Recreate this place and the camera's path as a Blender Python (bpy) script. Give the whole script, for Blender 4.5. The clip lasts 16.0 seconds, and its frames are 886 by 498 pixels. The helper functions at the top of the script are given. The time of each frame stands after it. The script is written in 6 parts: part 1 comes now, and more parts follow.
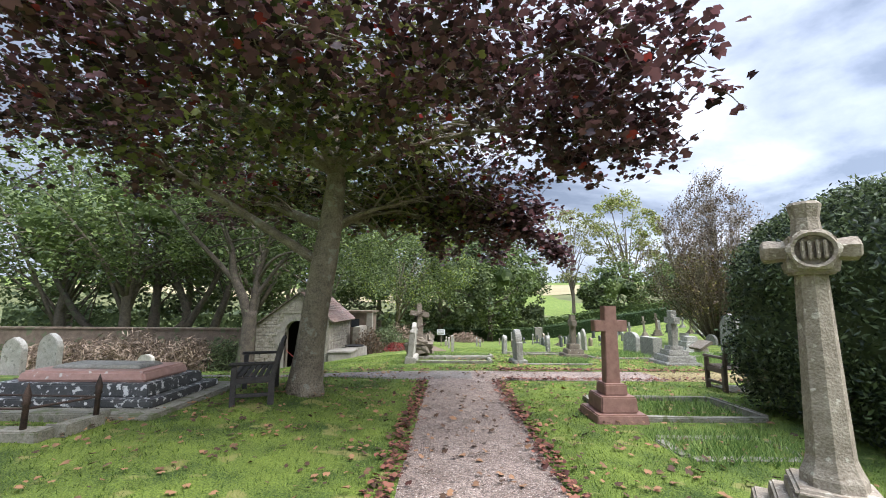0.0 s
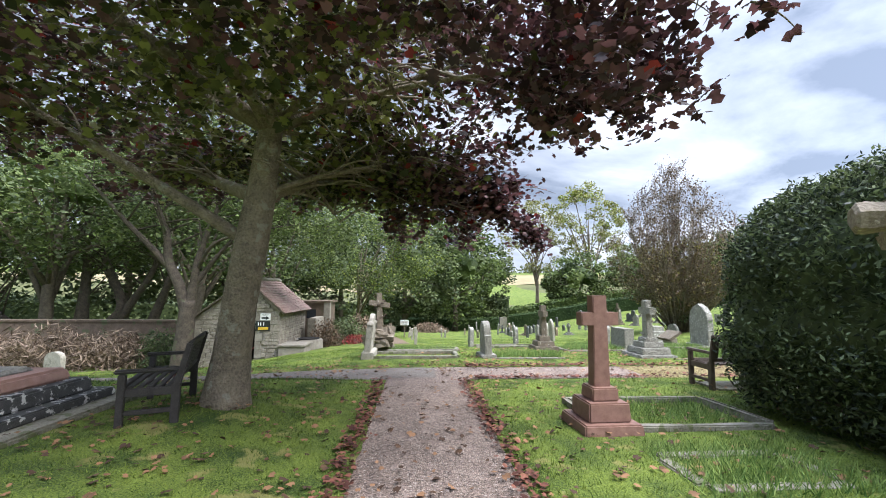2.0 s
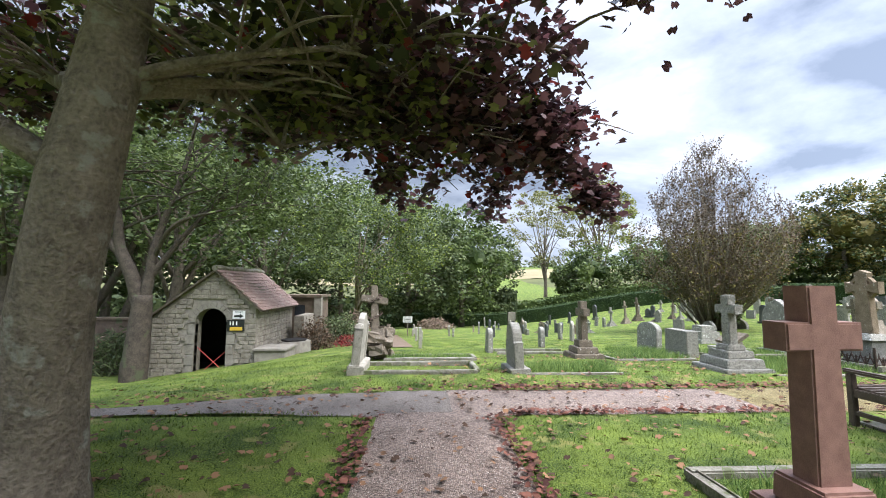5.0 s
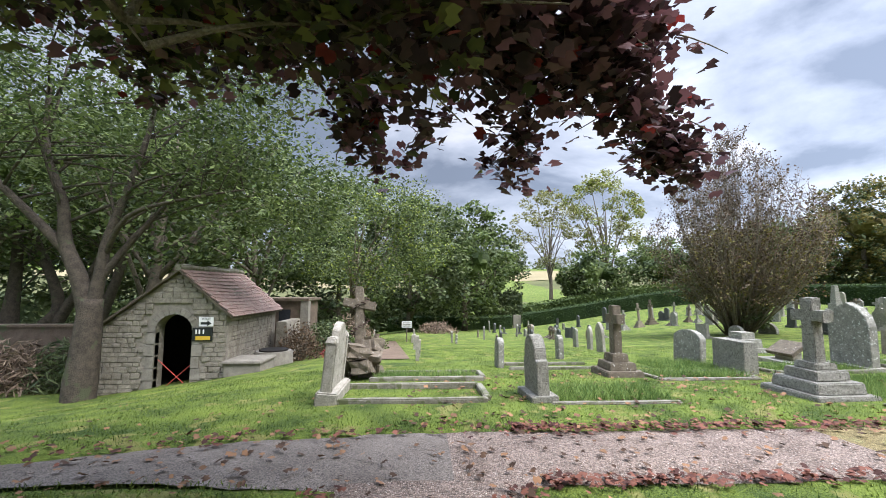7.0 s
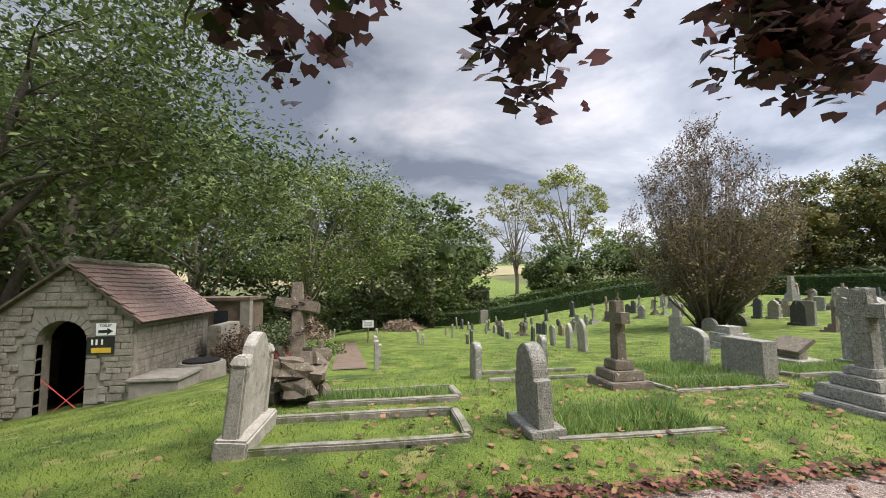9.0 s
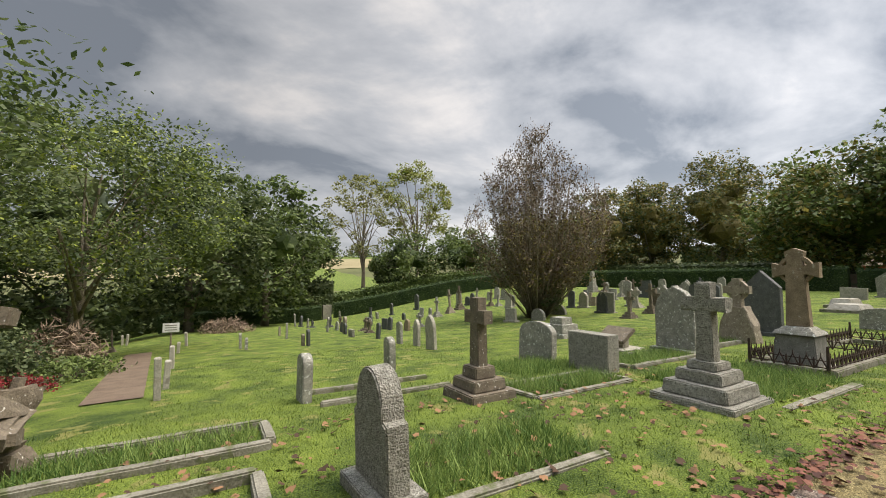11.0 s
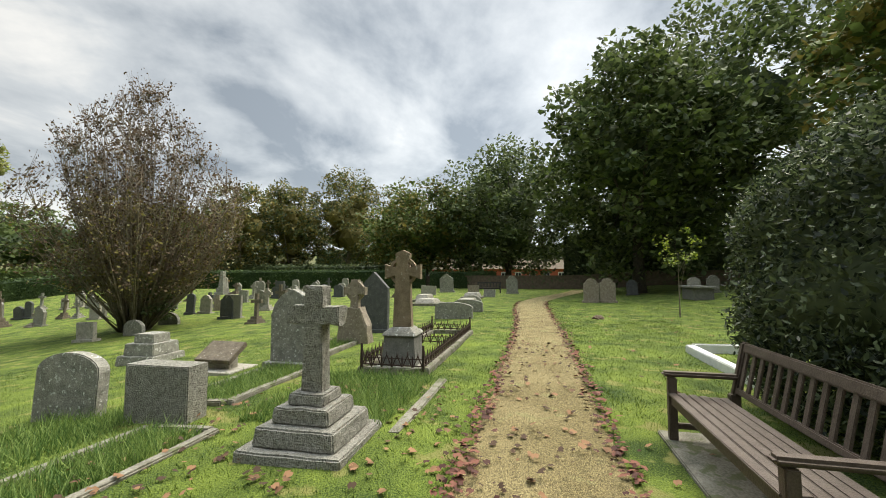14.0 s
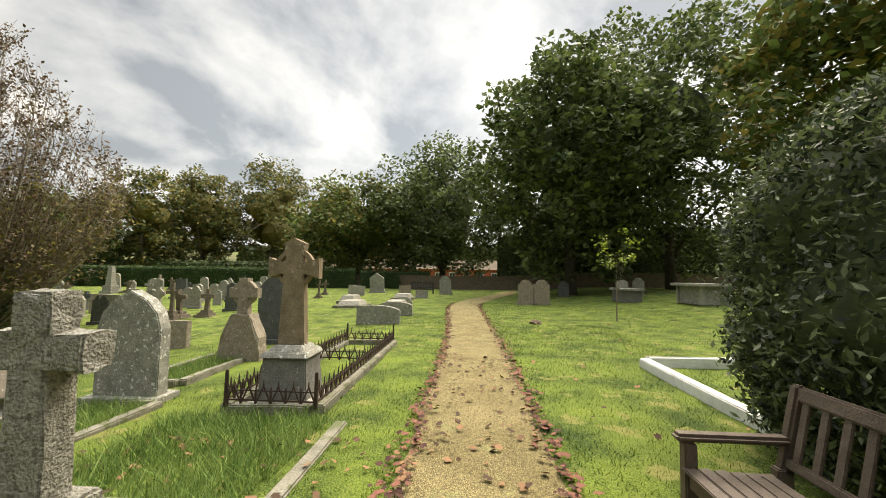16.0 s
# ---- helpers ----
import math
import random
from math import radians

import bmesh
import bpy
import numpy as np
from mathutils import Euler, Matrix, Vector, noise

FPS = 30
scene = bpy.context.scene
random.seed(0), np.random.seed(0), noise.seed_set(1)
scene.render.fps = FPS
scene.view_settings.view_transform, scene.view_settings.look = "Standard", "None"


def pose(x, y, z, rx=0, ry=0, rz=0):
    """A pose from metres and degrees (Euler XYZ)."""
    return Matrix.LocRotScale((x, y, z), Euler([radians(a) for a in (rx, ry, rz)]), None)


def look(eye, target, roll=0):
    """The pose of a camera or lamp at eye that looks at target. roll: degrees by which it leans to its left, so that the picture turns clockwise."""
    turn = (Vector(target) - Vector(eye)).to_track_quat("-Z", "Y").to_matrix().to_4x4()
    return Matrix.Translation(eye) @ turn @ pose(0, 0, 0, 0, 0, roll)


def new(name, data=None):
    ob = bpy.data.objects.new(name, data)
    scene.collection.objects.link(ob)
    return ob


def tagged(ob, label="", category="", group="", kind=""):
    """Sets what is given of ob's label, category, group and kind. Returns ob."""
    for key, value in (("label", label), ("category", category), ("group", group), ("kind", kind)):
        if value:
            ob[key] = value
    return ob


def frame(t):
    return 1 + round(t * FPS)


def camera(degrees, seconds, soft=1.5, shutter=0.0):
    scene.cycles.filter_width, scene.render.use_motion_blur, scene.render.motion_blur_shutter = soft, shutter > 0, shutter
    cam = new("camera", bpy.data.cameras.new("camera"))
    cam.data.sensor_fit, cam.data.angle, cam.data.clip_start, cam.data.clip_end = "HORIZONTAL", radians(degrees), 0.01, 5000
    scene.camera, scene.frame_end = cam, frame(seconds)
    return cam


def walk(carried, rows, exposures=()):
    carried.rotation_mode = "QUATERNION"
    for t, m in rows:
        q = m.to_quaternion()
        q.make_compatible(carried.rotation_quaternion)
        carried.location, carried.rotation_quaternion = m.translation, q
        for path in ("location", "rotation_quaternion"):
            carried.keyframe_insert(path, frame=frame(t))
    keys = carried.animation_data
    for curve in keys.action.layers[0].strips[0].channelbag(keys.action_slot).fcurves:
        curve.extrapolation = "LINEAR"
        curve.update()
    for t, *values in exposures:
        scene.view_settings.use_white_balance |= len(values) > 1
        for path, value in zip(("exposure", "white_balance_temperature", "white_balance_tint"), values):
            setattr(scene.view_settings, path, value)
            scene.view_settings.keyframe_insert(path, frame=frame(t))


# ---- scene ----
cam = camera(95.1, 16.0, soft=0.95)
METRES, EYE, TILT, LEAN, TURN = 12.5, 1.5, 0.0, 0.0, 1.0
ROWS = [
    (0.0, 0.0, 0.0, 0.0, -0.03, 7.34, -0.26),
    (0.5, -0.0037, 0.0285, 0.0005, -2.09, 7.41, -0.08),
    (1.0, -0.0036, 0.0496, 0.001, -4.14, 7.14, -0.09),
    (1.5, 0.0042, 0.0672, 0.0003, -5.02, 6.6, -0.23),
    (2.0, 0.0072, 0.0882, -0.0013, -4.89, 5.92, -0.36),
    (2.5, 0.0062, 0.1191, -0.0015, -4.47, 5.38, -0.4),
    (3.0, 0.0085, 0.1538, -0.0039, -3.95, 5.21, -0.33),
    (3.5, 0.0074, 0.1878, -0.0045, -4.05, 5.17, -0.3),
    (4.0, 0.0052, 0.2242, -0.005, -4.38, 5.1, -0.34),
    (6.5, 0.021, 0.4046, -0.0063, -4.14, 5.27, -0.4),
    (7.0, 0.0246, 0.4377, -0.0073, -3.89, 5.43, -0.21),
    (7.5, 0.0276, 0.4705, -0.0074, -4.08, 5.15, 0.05),
    (8.0, 0.0261, 0.5043, -0.0076, -4.87, 4.94, 0.35),
    (10.5, 0.0662, 0.6592, -0.0116, -22.64, 4.08, 0.34),
    (11.0, 0.0768, 0.6847, -0.0099, -30.14, 3.73, 0.28),
    (11.5, 0.0959, 0.7061, -0.0098, -38.76, 3.48, 0.27),
    (12.0, 0.1147, 0.7245, -0.0096, -48.01, 3.27, 0.2),
    (12.5, 0.1361, 0.7343, -0.0099, -56.9, 3.16, 0.06),
    (13.0, 0.1664, 0.7368, -0.01, -65.14, 3.23, -0.01),
    (13.5, 0.1949, 0.7432, -0.0105, -72.26, 3.45, -0.03),
    (14.0, 0.2247, 0.7475, -0.0096, -77.93, 3.67, -0.06),
    (14.5, 0.2579, 0.7457, -0.0097, -81.96, 3.77, -0.14),
    (15.0, 0.2913, 0.7487, -0.0107, -84.7, 3.78, -0.34),
    (15.5, 0.3238, 0.7522, -0.0106, -86.29, 3.7, -0.61),
    (16.0, 0.3599, 0.75, -0.0101, -87.12, 3.72, -0.84),
]
WALK = [(t, pose(0, 0, EYE, TILT, LEAN, TURN) @ pose(METRES * x, METRES * y, METRES * z, 90 + pitch, roll, yaw)) for t, x, y, z, yaw, pitch, roll in ROWS]
walk(cam, WALK, exposures=[(0.0, 0.92, 6050, 15), (3.5, 0.98, 6050, 15), (8.2, 0.64, 6200, 16), (10.3, 0.3, 7350, 15), (12.0, 0.24, 6900, 9), (13.0, 0.24, 6850, 7), (14.5, 0.5, 7500, 9), (16.0, 0.64, 8100, 10)])

# ---- sky and sun ----
SUN_EL, SUN_AZ = radians(58), radians(118)
world = bpy.data.worlds.new("overcast_sky")
scene.world = world
world.use_nodes = True
wt = world.node_tree
wt.nodes.clear()


def wn(kind, **vals):
    n = wt.nodes.new(kind)
    for k, v in vals.items():
        n.inputs[k].default_value = v
    return n


w_out = wn("ShaderNodeOutputWorld")
w_bg = wn("ShaderNodeBackground", Strength=1.0)
w_sky = wn("ShaderNodeTexSky")
w_sky.sky_type, w_sky.sun_disc, w_sky.sun_elevation, w_sky.sun_rotation = "NISHITA", False, SUN_EL, SUN_AZ
w_dim = wn("ShaderNodeVectorMath")
w_dim.operation = "SCALE"
w_dim.inputs["Scale"].default_value = 0.11
wt.links.new(w_sky.outputs[0], w_dim.inputs[0])
w_tc = wn("ShaderNodeTexCoord")
w_sep = wn("ShaderNodeSeparateXYZ")
wt.links.new(w_tc.outputs["Generated"], w_sep.inputs[0])
# a flat cloud deck: the direction divided by its height
w_up = wn("ShaderNodeMath")
w_up.operation = "ADD"
w_up.inputs[1].default_value = 0.22
w_abs = wn("ShaderNodeMath")
w_abs.operation = "ABSOLUTE"
wt.links.new(w_sep.outputs["Z"], w_abs.inputs[0])
wt.links.new(w_abs.outputs[0], w_up.inputs[0])
w_div = wn("ShaderNodeVectorMath")
w_div.operation = "DIVIDE"
w_cmb = wn("ShaderNodeCombineXYZ")
for i in range(3):
    wt.links.new(w_up.outputs[0], w_cmb.inputs[i])
wt.links.new(w_tc.outputs["Generated"], w_div.inputs[0])
wt.links.new(w_cmb.outputs[0], w_div.inputs[1])
w_map = wn("ShaderNodeMapping", Scale=(1.0, 1.3, 0.3), Rotation=(0, 0, radians(-35)), Location=(3.6, 0.9, 0))
wt.links.new(w_div.outputs[0], w_map.inputs[0])
w_noise = wn("ShaderNodeTexNoise", Scale=1.25, Detail=9.0, Roughness=0.56, Distortion=0.25)
wt.links.new(w_map.outputs[0], w_noise.inputs["Vector"])
w_ramp = wn("ShaderNodeValToRGB")
els = w_ramp.color_ramp.elements
els[0].position, els[0].color = 0.37, (0.19, 0.225, 0.275, 1)
els[1].position, els[1].color = 0.66, (0.64, 0.66, 0.69, 1)
e = els.new(0.47)
e.color = (0.33, 0.37, 0.425, 1)
e = els.new(0.56)
e.color = (0.44, 0.48, 0.535, 1)
wt.links.new(w_noise.outputs["Fac"], w_ramp.inputs[0])
w_hz = wn("ShaderNodeMapRange")
w_hz.inputs["From Min"].default_value, w_hz.inputs["From Max"].default_value = 0.0, 0.22
w_hz.inputs["To Min"].default_value, w_hz.inputs["To Max"].default_value = 0.6, 0.0
wt.links.new(w_sep.outputs["Z"], w_hz.inputs["Value"])
w_hmix = wn("ShaderNodeMixRGB", Color2=(0.50, 0.54, 0.60, 1))
wt.links.new(w_hz.outputs[0], w_hmix.inputs["Fac"])
wt.links.new(w_ramp.outputs[0], w_hmix.inputs["Color1"])
w_mix = wn("ShaderNodeMixRGB", Fac=0.9)
wt.links.new(w_dim.outputs[0], w_mix.inputs["Color1"])
wt.links.new(w_hmix.outputs[0], w_mix.inputs["Color2"])
w_zen = wn("ShaderNodeMapRange")
w_zen.inputs["From Min"].default_value, w_zen.inputs["From Max"].default_value = 0.64, 0.95
w_zen.inputs["To Min"].default_value, w_zen.inputs["To Max"].default_value = 1.0, 7.5
wt.links.new(w_sep.outputs["Z"], w_zen.inputs["Value"])
# an overcast sky is about three times as bright overhead as at the horizon;
# here up to 7.5 times, the excess added as fill, and brighter towards the veiled sun
w_dot = wn("ShaderNodeVectorMath")
w_dot.operation = "DOT_PRODUCT"
w_dot.inputs[1].default_value = (math.sin(SUN_AZ), math.cos(SUN_AZ), 0)
wt.links.new(w_tc.outputs["Generated"], w_dot.inputs[0])
w_side = wn("ShaderNodeMapRange")
w_side.inputs["From Min"].default_value, w_side.inputs["From Max"].default_value = -0.4, 0.8
w_side.inputs["To Min"].default_value, w_side.inputs["To Max"].default_value = 0.86, 1.6
wt.links.new(w_dot.outputs["Value"], w_side.inputs["Value"])
w_all = wn("ShaderNodeMath")
w_all.operation = "MULTIPLY"
wt.links.new(w_zen.outputs[0], w_all.inputs[0])
wt.links.new(w_side.outputs[0], w_all.inputs[1])
wt.links.new(w_all.outputs[0], w_bg.inputs["Strength"])
wt.links.new(w_mix.outputs[0], w_bg.inputs["Color"])
wt.links.new(w_bg.outputs[0], w_out.inputs[0])

sun_data = bpy.data.lights.new("sun", "SUN")
sun_data.energy, sun_data.angle, sun_data.color = 4.0, radians(45), (1.0, 0.95, 0.87)
sun = new("sun", sun_data)
sun.matrix_world = look((40 * math.sin(SUN_AZ), 40 * math.cos(SUN_AZ), 60), (0, 0, 60 - 40 * math.tan(SUN_EL)))


# ---- materials ----
def link(nt, a, b):
    nt.links.new(a, b)


def material(name, dark, light, scale=8.0, rough=0.9, bump=0.3, grain=60.0, spots=None, spot_scale=14.0, spot_level=0.62, leafy=False, island=0.0, metal=0.0, gloss=0.3, bump_size=0.01, pebbles=0, spread_at=0.18):
    """Two noises mix dark and light; spots is a third colour in patches; island varies each loose piece; leafy lets light through."""
    m = bpy.data.materials.new(name)
    m.use_nodes = True
    nt = m.node_tree
    nt.nodes.clear()
    N = nt.nodes.new
    out, bsdf = N("ShaderNodeOutputMaterial"), N("ShaderNodeBsdfPrincipled")
    geo = N("ShaderNodeNewGeometry")
    big, fine = N("ShaderNodeTexNoise"), N("ShaderNodeTexNoise")
    big.inputs["Scale"].default_value, big.inputs["Detail"].default_value = scale, 5
    fine.inputs["Scale"].default_value, fine.inputs["Detail"].default_value = grain, 3
    link(nt, geo.outputs["Position"], big.inputs["Vector"])
    link(nt, geo.outputs["Position"], fine.inputs["Vector"])
    add = N("ShaderNodeMath")
    add.operation = "MULTIPLY_ADD"
    add.inputs[1].default_value = 0.5
    half = N("ShaderNodeMath")
    half.operation = "MULTIPLY"
    half.inputs[1].default_value = 0.5
    link(nt, fine.outputs["Fac"], half.inputs[0])
    link(nt, big.outputs["Fac"], add.inputs[0])
    link(nt, half.outputs[0], add.inputs[2])
    fac = add.outputs[0]
    if island:
        isl = N("ShaderNodeMath")
        isl.operation = "MULTIPLY_ADD"
        isl.inputs[1].default_value = island
        sub = N("ShaderNodeMath")
        sub.operation = "SUBTRACT"
        sub.inputs[1].default_value = island / 2
        link(nt, geo.outputs["Random Per Island"], isl.inputs[0])
        link(nt, fac, sub.inputs[0])
        link(nt, sub.outputs[0], isl.inputs[2])
        fac = isl.outputs[0]
    ramp = N("ShaderNodeValToRGB")
    ramp.color_ramp.elements[0].position, ramp.color_ramp.elements[0].color = 0.5 - spread_at, (*dark, 1)
    ramp.color_ramp.elements[1].position, ramp.color_ramp.elements[1].color = 0.5 + spread_at, (*light, 1)
    link(nt, fac, ramp.inputs[0])
    col = ramp.outputs[0]
    if spots:
        sp = N("ShaderNodeTexNoise")
        sp.inputs["Scale"].default_value, sp.inputs["Detail"].default_value = spot_scale, 4
        link(nt, geo.outputs["Position"], sp.inputs["Vector"])
        mr = N("ShaderNodeMapRange")
        mr.inputs["From Min"].default_value, mr.inputs["From Max"].default_value = spot_level - 0.03, spot_level + 0.03
        link(nt, sp.outputs["Fac"], mr.inputs["Value"])
        mx = N("ShaderNodeMixRGB")
        mx.inputs["Color2"].default_value = (*spots, 1)
        link(nt, mr.outputs[0], mx.inputs["Fac"])
        link(nt, col, mx.inputs["Color1"])
        col = mx.outputs[0]
    height = fine.outputs["Fac"]
    if pebbles:
        vo = N("ShaderNodeTexVoronoi")
        vo.inputs["Scale"].default_value = pebbles
        link(nt, geo.outputs["Position"], vo.inputs["Vector"])
        hsv, gr = N("ShaderNodeSeparateColor"), N("ShaderNodeMapRange")
        link(nt, vo.outputs["Color"], hsv.inputs[0])
        gr.inputs["To Min"].default_value, gr.inputs["To Max"].default_value = 0.45, 1.65
        link(nt, hsv.outputs[0], gr.inputs["Value"])
        mul = N("ShaderNodeVectorMath")
        mul.operation = "SCALE"
        link(nt, col, mul.inputs[0])
        link(nt, gr.outputs[0], mul.inputs["Scale"])
        col = mul.outputs[0]
        inv = N("ShaderNodeMath")
        inv.operation = "SUBTRACT"
        inv.inputs[0].default_value = 1.0
        link(nt, vo.outputs["Distance"], inv.inputs[1])
        height = inv.outputs[0]
    link(nt, col, bsdf.inputs["Base Color"])
    bsdf.inputs["Roughness"].default_value, bsdf.inputs["Metallic"].default_value = rough, metal
    bsdf.inputs["Specular IOR Level"].default_value = gloss
    if bump:
        bp = N("ShaderNodeBump")
        bp.inputs["Strength"].default_value, bp.inputs["Distance"].default_value = bump, bump_size
        link(nt, height, bp.inputs["Height"])
        link(nt, bp.outputs[0], bsdf.inputs["Normal"])
    if leafy:
        tr, mixs = N("ShaderNodeBsdfTranslucent"), N("ShaderNodeMixShader")
        mixs.inputs[0].default_value = 0.3
        link(nt, col, tr.inputs["Color"])
        link(nt, bsdf.outputs[0], mixs.inputs[1])
        link(nt, tr.outputs[0], mixs.inputs[2])
        link(nt, mixs.outputs[0], out.inputs[0])
    else:
        link(nt, bsdf.outputs[0], out.inputs[0])
    return m


M_TURF = material("mown_turf", (0.030, 0.058, 0.010), (0.17, 0.225, 0.034), 1.6, 1.0, 1.0, 70, spots=(0.20, 0.20, 0.06), spot_scale=2.6, spot_level=0.62, bump_size=0.03, spread_at=0.11)
M_BLADE = material("grass_blades", (0.034, 0.070, 0.008), (0.20, 0.265, 0.045), 1.6, 0.75, 0, 40, leafy=True, island=0.45)
M_LONG = material("long_grass", (0.06, 0.125, 0.025), (0.24, 0.33, 0.09), 1.5, 0.7, 0, 40, leafy=True, island=0.45)
M_GRAVEL = material("pea_gravel", (0.135, 0.098, 0.078), (0.335, 0.262, 0.215), 2.2, 0.95, 1.0, 85, spots=(0.42, 0.37, 0.32), spot_scale=60, spot_level=0.62, bump_size=0.02, pebbles=75)
M_HOGGIN = material("mossy_hoggin", (0.17, 0.135, 0.055), (0.37, 0.30, 0.145), 2.0, 0.95, 1.0, 80, spots=(0.30, 0.27, 0.12), spot_scale=3, spot_level=0.62, bump_size=0.02, pebbles=110)
M_ASPHALT = material("worn_asphalt", (0.105, 0.088, 0.074), (0.21, 0.182, 0.155), 2.2, 0.95, 0.7, 90, pebbles=120)
M_EARTH = material("worn_earth", (0.09, 0.062, 0.042), (0.19, 0.14, 0.10), 3, 1.0, 0.8, 60)
M_GREY = material("grey_limestone", (0.12, 0.12, 0.098), (0.35, 0.335, 0.285), 9, 0.95, 0.9, 55, spots=(0.55, 0.55, 0.5), spot_scale=22, spot_level=0.63)
M_DARKGREY = material("damp_grey_stone", (0.09, 0.09, 0.075), (0.21, 0.205, 0.18), 9, 0.9, 0.7, 60, spots=(0.30, 0.30, 0.26), spot_scale=24, spot_level=0.66)
M_ROUGH = material("rough_granite", (0.13, 0.125, 0.10), (0.40, 0.385, 0.33), 22, 0.95, 1.0, 70, spots=(0.13, 0.125, 0.10), spot_scale=40, spot_level=0.62, bump_size=0.03)
M_PALE = material("pale_weathered_stone", (0.21, 0.195, 0.155), (0.43, 0.405, 0.345), 8, 0.95, 0.6, 50, spots=(0.20, 0.19, 0.15), spot_scale=9, spot_level=0.64)
M_BROWNST = material("brown_stone", (0.075, 0.062, 0.045), (0.20, 0.165, 0.12), 10, 0.95, 0.8, 55, spots=(0.55, 0.53, 0.48), spot_scale=26, spot_level=0.68)
M_DARKST = material("dark_slate", (0.045, 0.047, 0.045), (0.12, 0.125, 0.12), 8, 0.7, 0.4, 50, spots=(0.25, 0.25, 0.22), spot_scale=25, spot_level=0.7)
M_REDST = material("red_granite", (0.15, 0.08, 0.06), (0.27, 0.155, 0.12), 14, 0.55, 0.15, 160)
M_PINK = material("pink_granite", (0.36, 0.20, 0.155), (0.52, 0.32, 0.26), 12, 0.6, 0.2, 160, spots=(0.62, 0.58, 0.52), spot_scale=9, spot_level=0.67)
M_BLACKST = material("dark_granite_plinth", (0.035, 0.036, 0.035), (0.10, 0.10, 0.095), 7, 0.6, 0.3, 80, spots=(0.6, 0.59, 0.56), spot_scale=14, spot_level=0.60)
M_CROSSST = material("lichened_sandstone", (0.15, 0.12, 0.085), (0.33, 0.285, 0.22), 9, 0.95, 0.9, 60, spots=(0.42, 0.38, 0.30), spot_scale=20, spot_level=0.64)
M_CELT = material("ochre_sandstone", (0.13, 0.098, 0.06), (0.30, 0.235, 0.16), 8, 0.95, 0.6, 60, spots=(0.38, 0.35, 0.28), spot_scale=12, spot_level=0.68)
M_KERB = material("mossy_kerb_stone", (0.10, 0.095, 0.068), (0.28, 0.262, 0.21), 6, 0.95, 0.8, 50, spots=(0.11, 0.12, 0.06), spot_scale=7, spot_level=0.58)
M_WHITE = material("white_marble_kerb", (0.5, 0.5, 0.47), (0.75, 0.75, 0.72), 5, 0.7, 0.2, 60)
M_BARK = material("bark", (0.10, 0.08, 0.058), (0.28, 0.235, 0.175), 7, 0.95, 1.0, 38, spots=(0.26, 0.25, 0.20), spot_scale=6, spot_level=0.62, bump_size=0.03)
M_DBARK = material("dark_bark", (0.065, 0.054, 0.042), (0.19, 0.16, 0.12), 7, 0.95, 1.0, 38, bump_size=0.03)
M_OLDBARK = material("damp_old_bark", (0.032, 0.027, 0.021), (0.115, 0.095, 0.072), 7, 0.95, 1.0, 38, spots=(0.08, 0.09, 0.05), spot_scale=3, spot_level=0.62, bump_size=0.03)
M_BENCH_D = material("dark_weathered_bench_wood", (0.022, 0.019, 0.018), (0.055, 0.048, 0.045), 12, 0.6, 0.3, 90)
M_BENCH = material("dark_stained_bench_wood", (0.06, 0.044, 0.033), (0.13, 0.10, 0.078), 12, 0.5, 0.35, 90)
M_IRON = material("rusty_iron", (0.02, 0.016, 0.014), (0.085, 0.052, 0.036), 20, 0.8, 0.5, 90)
M_RUBBLE = material("rubble_stone", (0.12, 0.105, 0.08), (0.34, 0.31, 0.25), 5, 0.95, 0.9, 45, island=0.3, bump_size=0.02)
M_ASHLAR = material("dressed_stone", (0.16, 0.145, 0.118), (0.31, 0.288, 0.24), 6, 0.95, 0.6, 50)
M_MORTAR = material("lime_mortar", (0.17, 0.155, 0.122), (0.32, 0.29, 0.24), 8, 1.0, 0.6, 70)
M_TILE = material("clay_roof_tile", (0.19, 0.12, 0.10), (0.33, 0.235, 0.20), 4, 0.9, 0.5, 60, spots=(0.33, 0.30, 0.25), spot_scale=12, spot_level=0.62)
M_BRICKW = material("old_brick_wall", (0.075, 0.055, 0.04), (0.19, 0.145, 0.105), 4, 0.95, 0.8, 40, spots=(0.10, 0.11, 0.06), spot_scale=3, spot_level=0.6)
M_REDBRICK = material("red_house_brick", (0.32, 0.075, 0.045), (0.45, 0.125, 0.08), 2, 0.9, 0.3, 30)
M_PURPLE = material("purple_maple_leaves", (0.026, 0.013, 0.015), (0.15, 0.07, 0.075), 1.2, 0.5, 0, 8, leafy=True, island=0.6, gloss=0.4)
M_OLIVE = material("olive_maple_leaves", (0.034, 0.042, 0.014), (0.19, 0.20, 0.055), 1.2, 0.5, 0, 8, leafy=True, island=0.6)
M_RED = material("red_turned_leaves", (0.12, 0.012, 0.012), (0.28, 0.04, 0.035), 1.5, 0.5, 0, 8, leafy=True, island=0.6)
M_FALLEN = material("fallen_leaves", (0.06, 0.034, 0.02), (0.25, 0.135, 0.068), 3, 0.85, 0, 12, island=1.0)
M_FALLENR = material("dark_red_fallen_leaves", (0.055, 0.02, 0.014), (0.19, 0.075, 0.048), 3, 0.8, 0, 12, island=0.8)
M_YELLOW = material("yellow_green_leaves", (0.10, 0.15, 0.022), (0.31, 0.36, 0.055), 0.5, 0.6, 0, 5, leafy=True, island=0.5)
M_GREEN = material("green_leaves", (0.05, 0.08, 0.022), (0.17, 0.225, 0.065), 0.35, 0.6, 0, 4, leafy=True, island=0.5)
